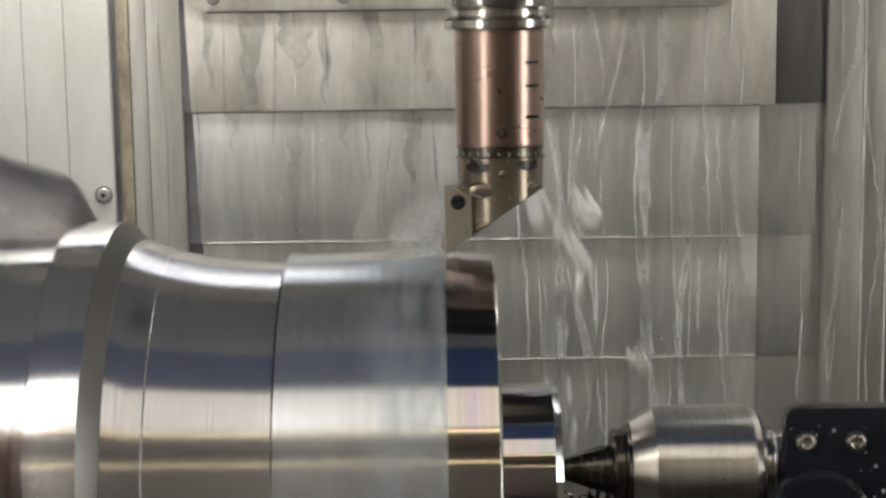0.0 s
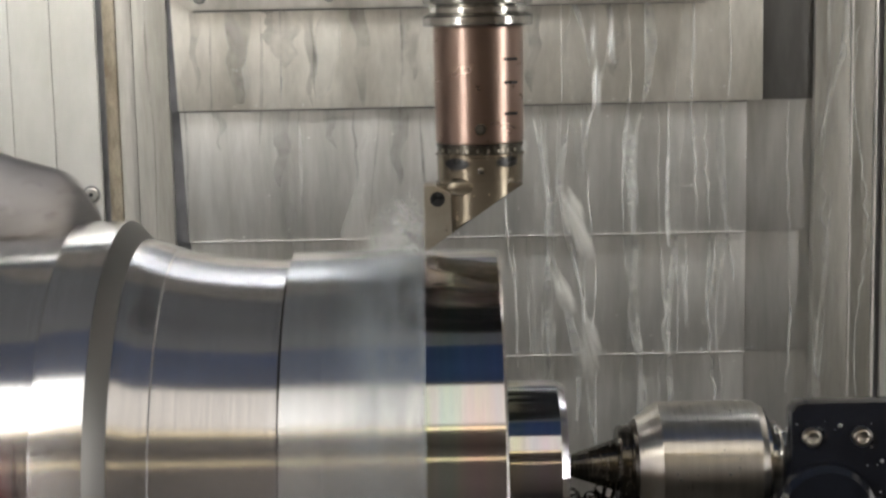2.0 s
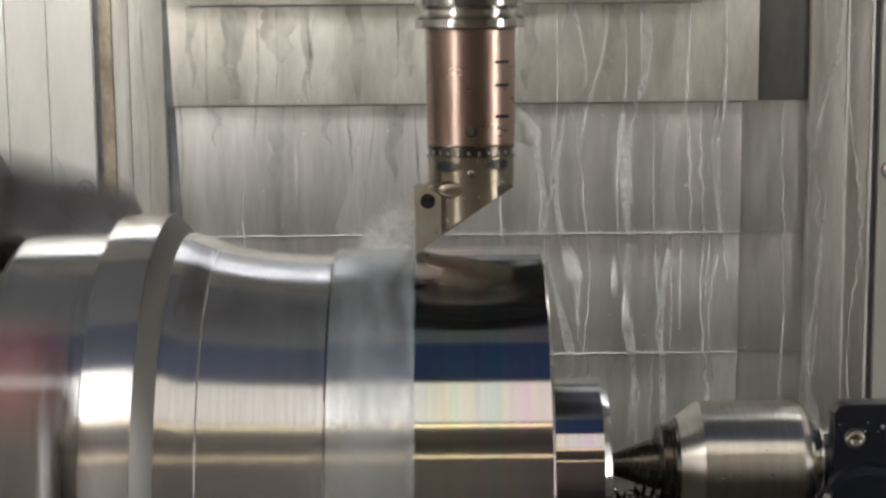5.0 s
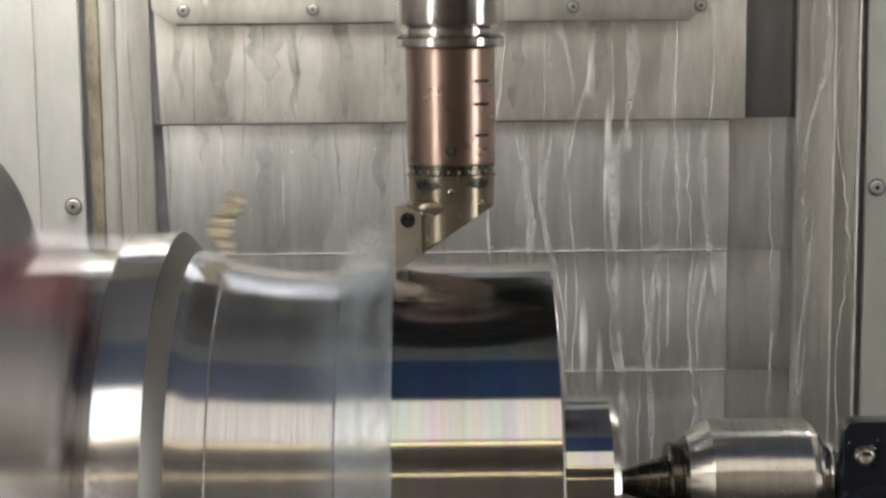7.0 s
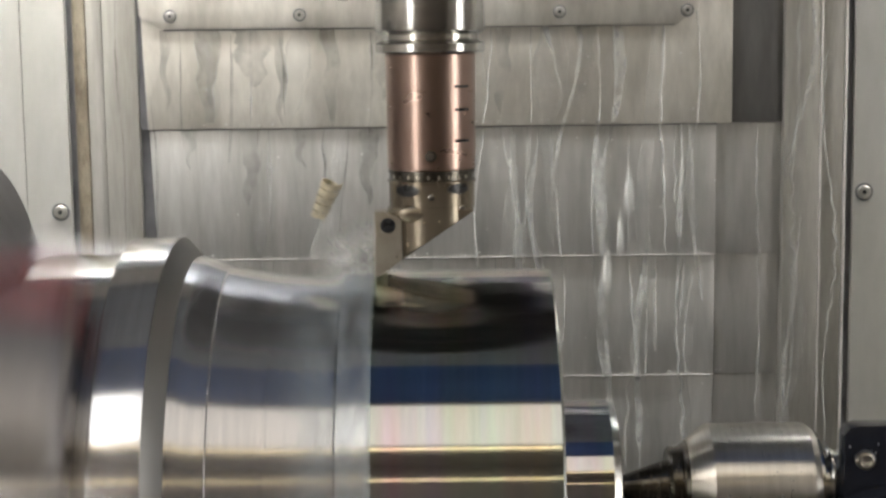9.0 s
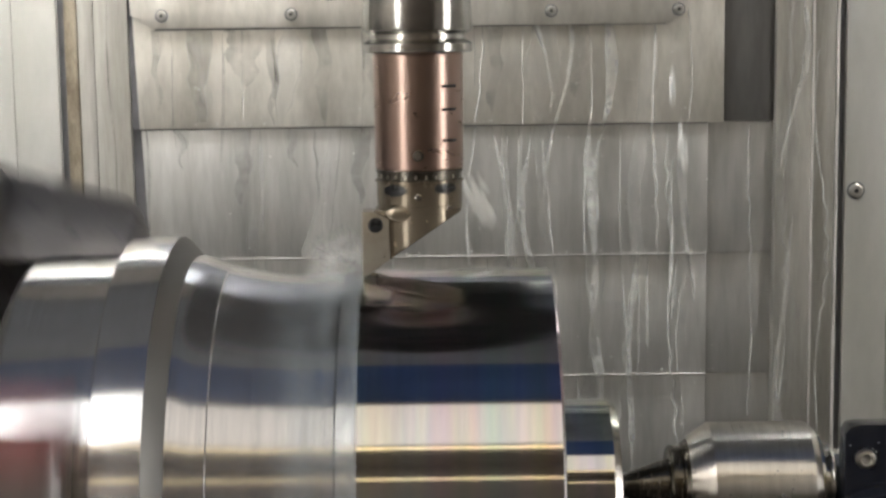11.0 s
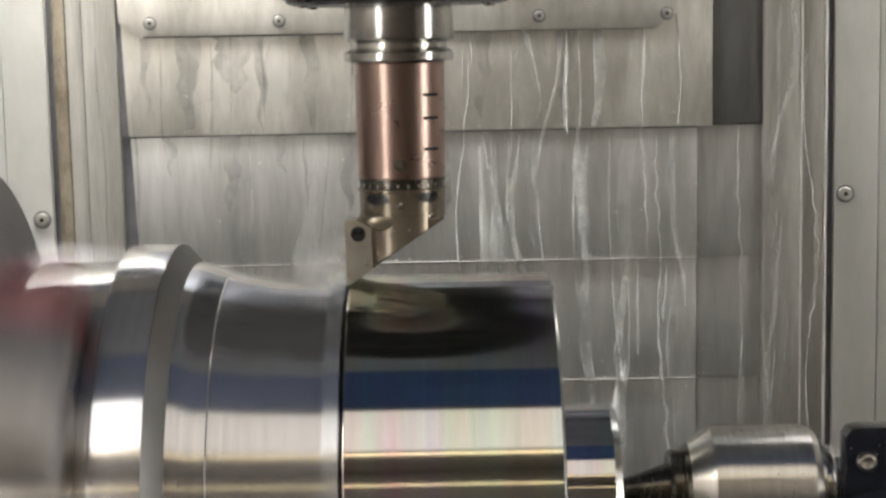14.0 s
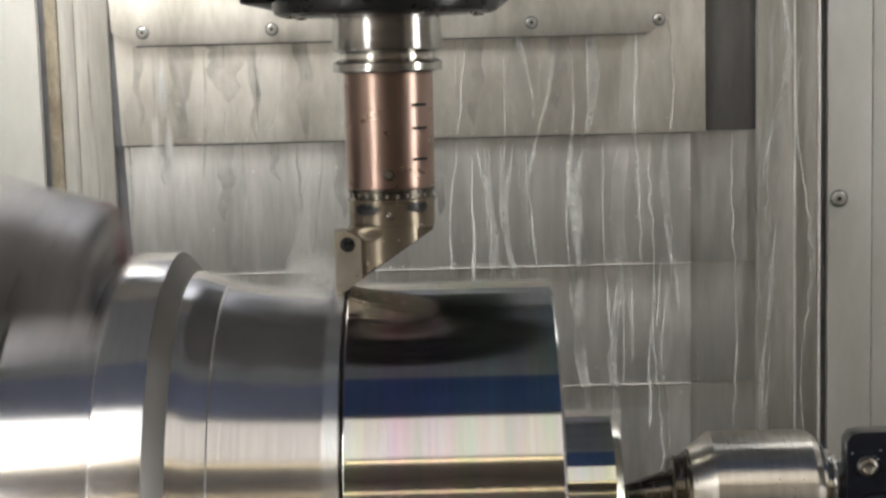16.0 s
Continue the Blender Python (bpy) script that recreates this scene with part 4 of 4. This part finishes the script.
# ---- what moves ----
# seconds, degrees of the nearest jaw past the top, and jaws gone by a second (three to a turn)
JAW = [(0, 30, 12.7), (0.5, -55, 12.7), (1, 20, 12.7), (1.5, -52, 12.7), (2, 22, 12.7), (2.5, -35, 12.7), (3, 35, 12.7), (5.5, -15, 12.9), (6, 40, 13),
       (6.5, 0, 13), (7, -56, 13), (7.5, 12, 13), (8, -58, 13), (8.5, -46, 13), (9, -56, 13), (11.5, -60, 12.2), (12, -36, 11.7), (12.5, -58, 11.6),
       (13, 22, 11.6), (13.5, -8, 11.6), (14, -56, 11.6), (14.5, -20, 11.6), (15, -8, 11.6), (15.5, 0, 11.6), (16, -12, 11.6)]
TURNS = []
for t, angle, rate in JAW:
    want = TURNS[-1][1] + rate * (t - TURNS[-1][0]) if TURNS else 0.0
    TURNS.append((t, round(want - angle / 120) + angle / 120))


def motions():
    walk(cover, [(t, pose(x, 0, 0)) for t, x, z in FEED])
    walk(tool, [(t, pose(x, 0, z)) for t, x, z in FEED])
    for ob in (shaft, chuck):
        walk(ob, [(i / FPS, pose(0, 0, AXIS, -120 * float(np.interp(i / FPS, *zip(*TURNS))))) for i in range(16 * FPS + 1)])
    for ob, home in FILM:
        rows = [(t, pose(max(FILM_END, min(home, x + TIP)), 0, AXIS)) for t, x, z in FEED]
        walk(ob, rows)
    times, travel = [r[0] for r in FEED], [r[1] for r in FEED]
    lift = [r[2] for r in FEED]
    jitter = random.Random(77)
    for ob in SPRAYS:          # it beats about the edge while the tool cuts, then falls away behind the shaft
        rows = []
        for n in range(0, 128, 2):
            t = n / 10
            rows.append((t, pose(float(np.interp(t, times, travel)) + TIP, 0, 1.3015 + float(np.interp(t, times, lift)),
                                 jitter.uniform(-25, 25), jitter.uniform(-22, 22), jitter.uniform(-20, 20))))
        x = float(np.interp(12.8, times, travel)) + TIP
        rows += [(12.9, pose(x - 0.01, 0.12, 1.29)), (13.05, pose(x - 0.02, 0.30, 1.10)), (13.3, pose(x - 0.03, 0.40, 0.50)), (16.0, pose(x - 0.03, 0.40, 0.50))]
        walk(ob, rows)
    for ob in MISTS:
        walk(ob, [(n / 5, pose(float(np.interp(n / 5, times, travel)) + TIP, 0, 1.3005 + float(np.interp(n / 5, times, lift)), 0, jitter.uniform(-20, 20), jitter.uniform(-12, 12))) for n in range(81)])
    for ob, x, t0, speed in SLUGS:
        def run(t):
            z = 1.76 - speed * max(0.0, t - t0)
            return pose(x, wall_y(z) - 0.0012, max(0.60, z))
        stops = sorted({0.0, 16.0} | {round(t0 + 0.1 * n, 2) for n in range(27) if 0 < t0 + 0.1 * n < 16})
        walk(ob, [(t, run(t)) for t in stops])
    for ob in VEILS:          # it rocks round the shaft as the flow changes, and drains off below when the jet stops
        walk(ob, [(n / 4, pose(float(np.interp(n / 4, times, travel)) + TIP, 0, AXIS, jitter.uniform(-9, 9) + float(np.interp(n / 4, (12.75, 13.5), (0, 150))))) for n in range(65)])
    for ob, t0, p, v, thrown in FALLS:
        base = p + Vector((float(np.interp(max(t0, 0), times, travel)), 0, 0)) if thrown else p

        def place(q):
            return pose(q.x, min(q.y, 0.64), max(0.40, q.z), 0, -18 if thrown else 0, 0)

        def fall(s):
            return base + v * s + Vector((0, 0, -4.905 * s * s))

        rows = [(t, place(p + Vector((x, 0, 0)) if thrown else p)) for t, x, z in FEED if t < t0]
        if t0 >= 0:
            rows.append((t0, place(base)))
        else:
            rows.append((0.0, place(fall(-t0))))
        for n in range(1, 9):
            t = t0 + 0.08 * n
            if 0 < t < 16:
                rows.append((t, place(fall(0.08 * n))))
        rows.append((16.0, place(fall(min(0.64, 16 - t0)))))
        keep = []
        for r in rows:
            if not keep or frame(r[0]) > frame(keep[-1][0]):
                keep.append(r)
        walk(ob, keep)
    for ob, t0, t1, a, b in FLIGHTS:
        hide = Vector((a.x, 0.0, AXIS))          # inside the shaft until the cut throws it out
        far = Vector((b.x - 0.5, b.y + 0.1, 0.45))
        w = 0.2 if ob.data in (CURLS[1], CURLS[3]) else 1.0
        quick = 0.04 if t1 == 12.92 else 0.25
        walk(ob, [(0, pose(*hide)), (t0, pose(*hide)), (t0 + 0.04, pose(*a)), (t0 + 0.08 + (t1 - t0 - 0.08) * 0.5, pose(*(a.lerp(b, 0.6)), 40 * w, 30 * w, 20)),
                  (t1, pose(*b, 80 * w, 50 * w, 40)), (t1 + quick, pose(*(b.lerp(far, 0.5)), 120 * w, 80 * w, 60)), (t1 + 2 * quick, pose(*far, 150 * w, 90 * w, 60)),
                  (16.0, pose(*far, 150 * w, 90 * w, 60))])


motions()
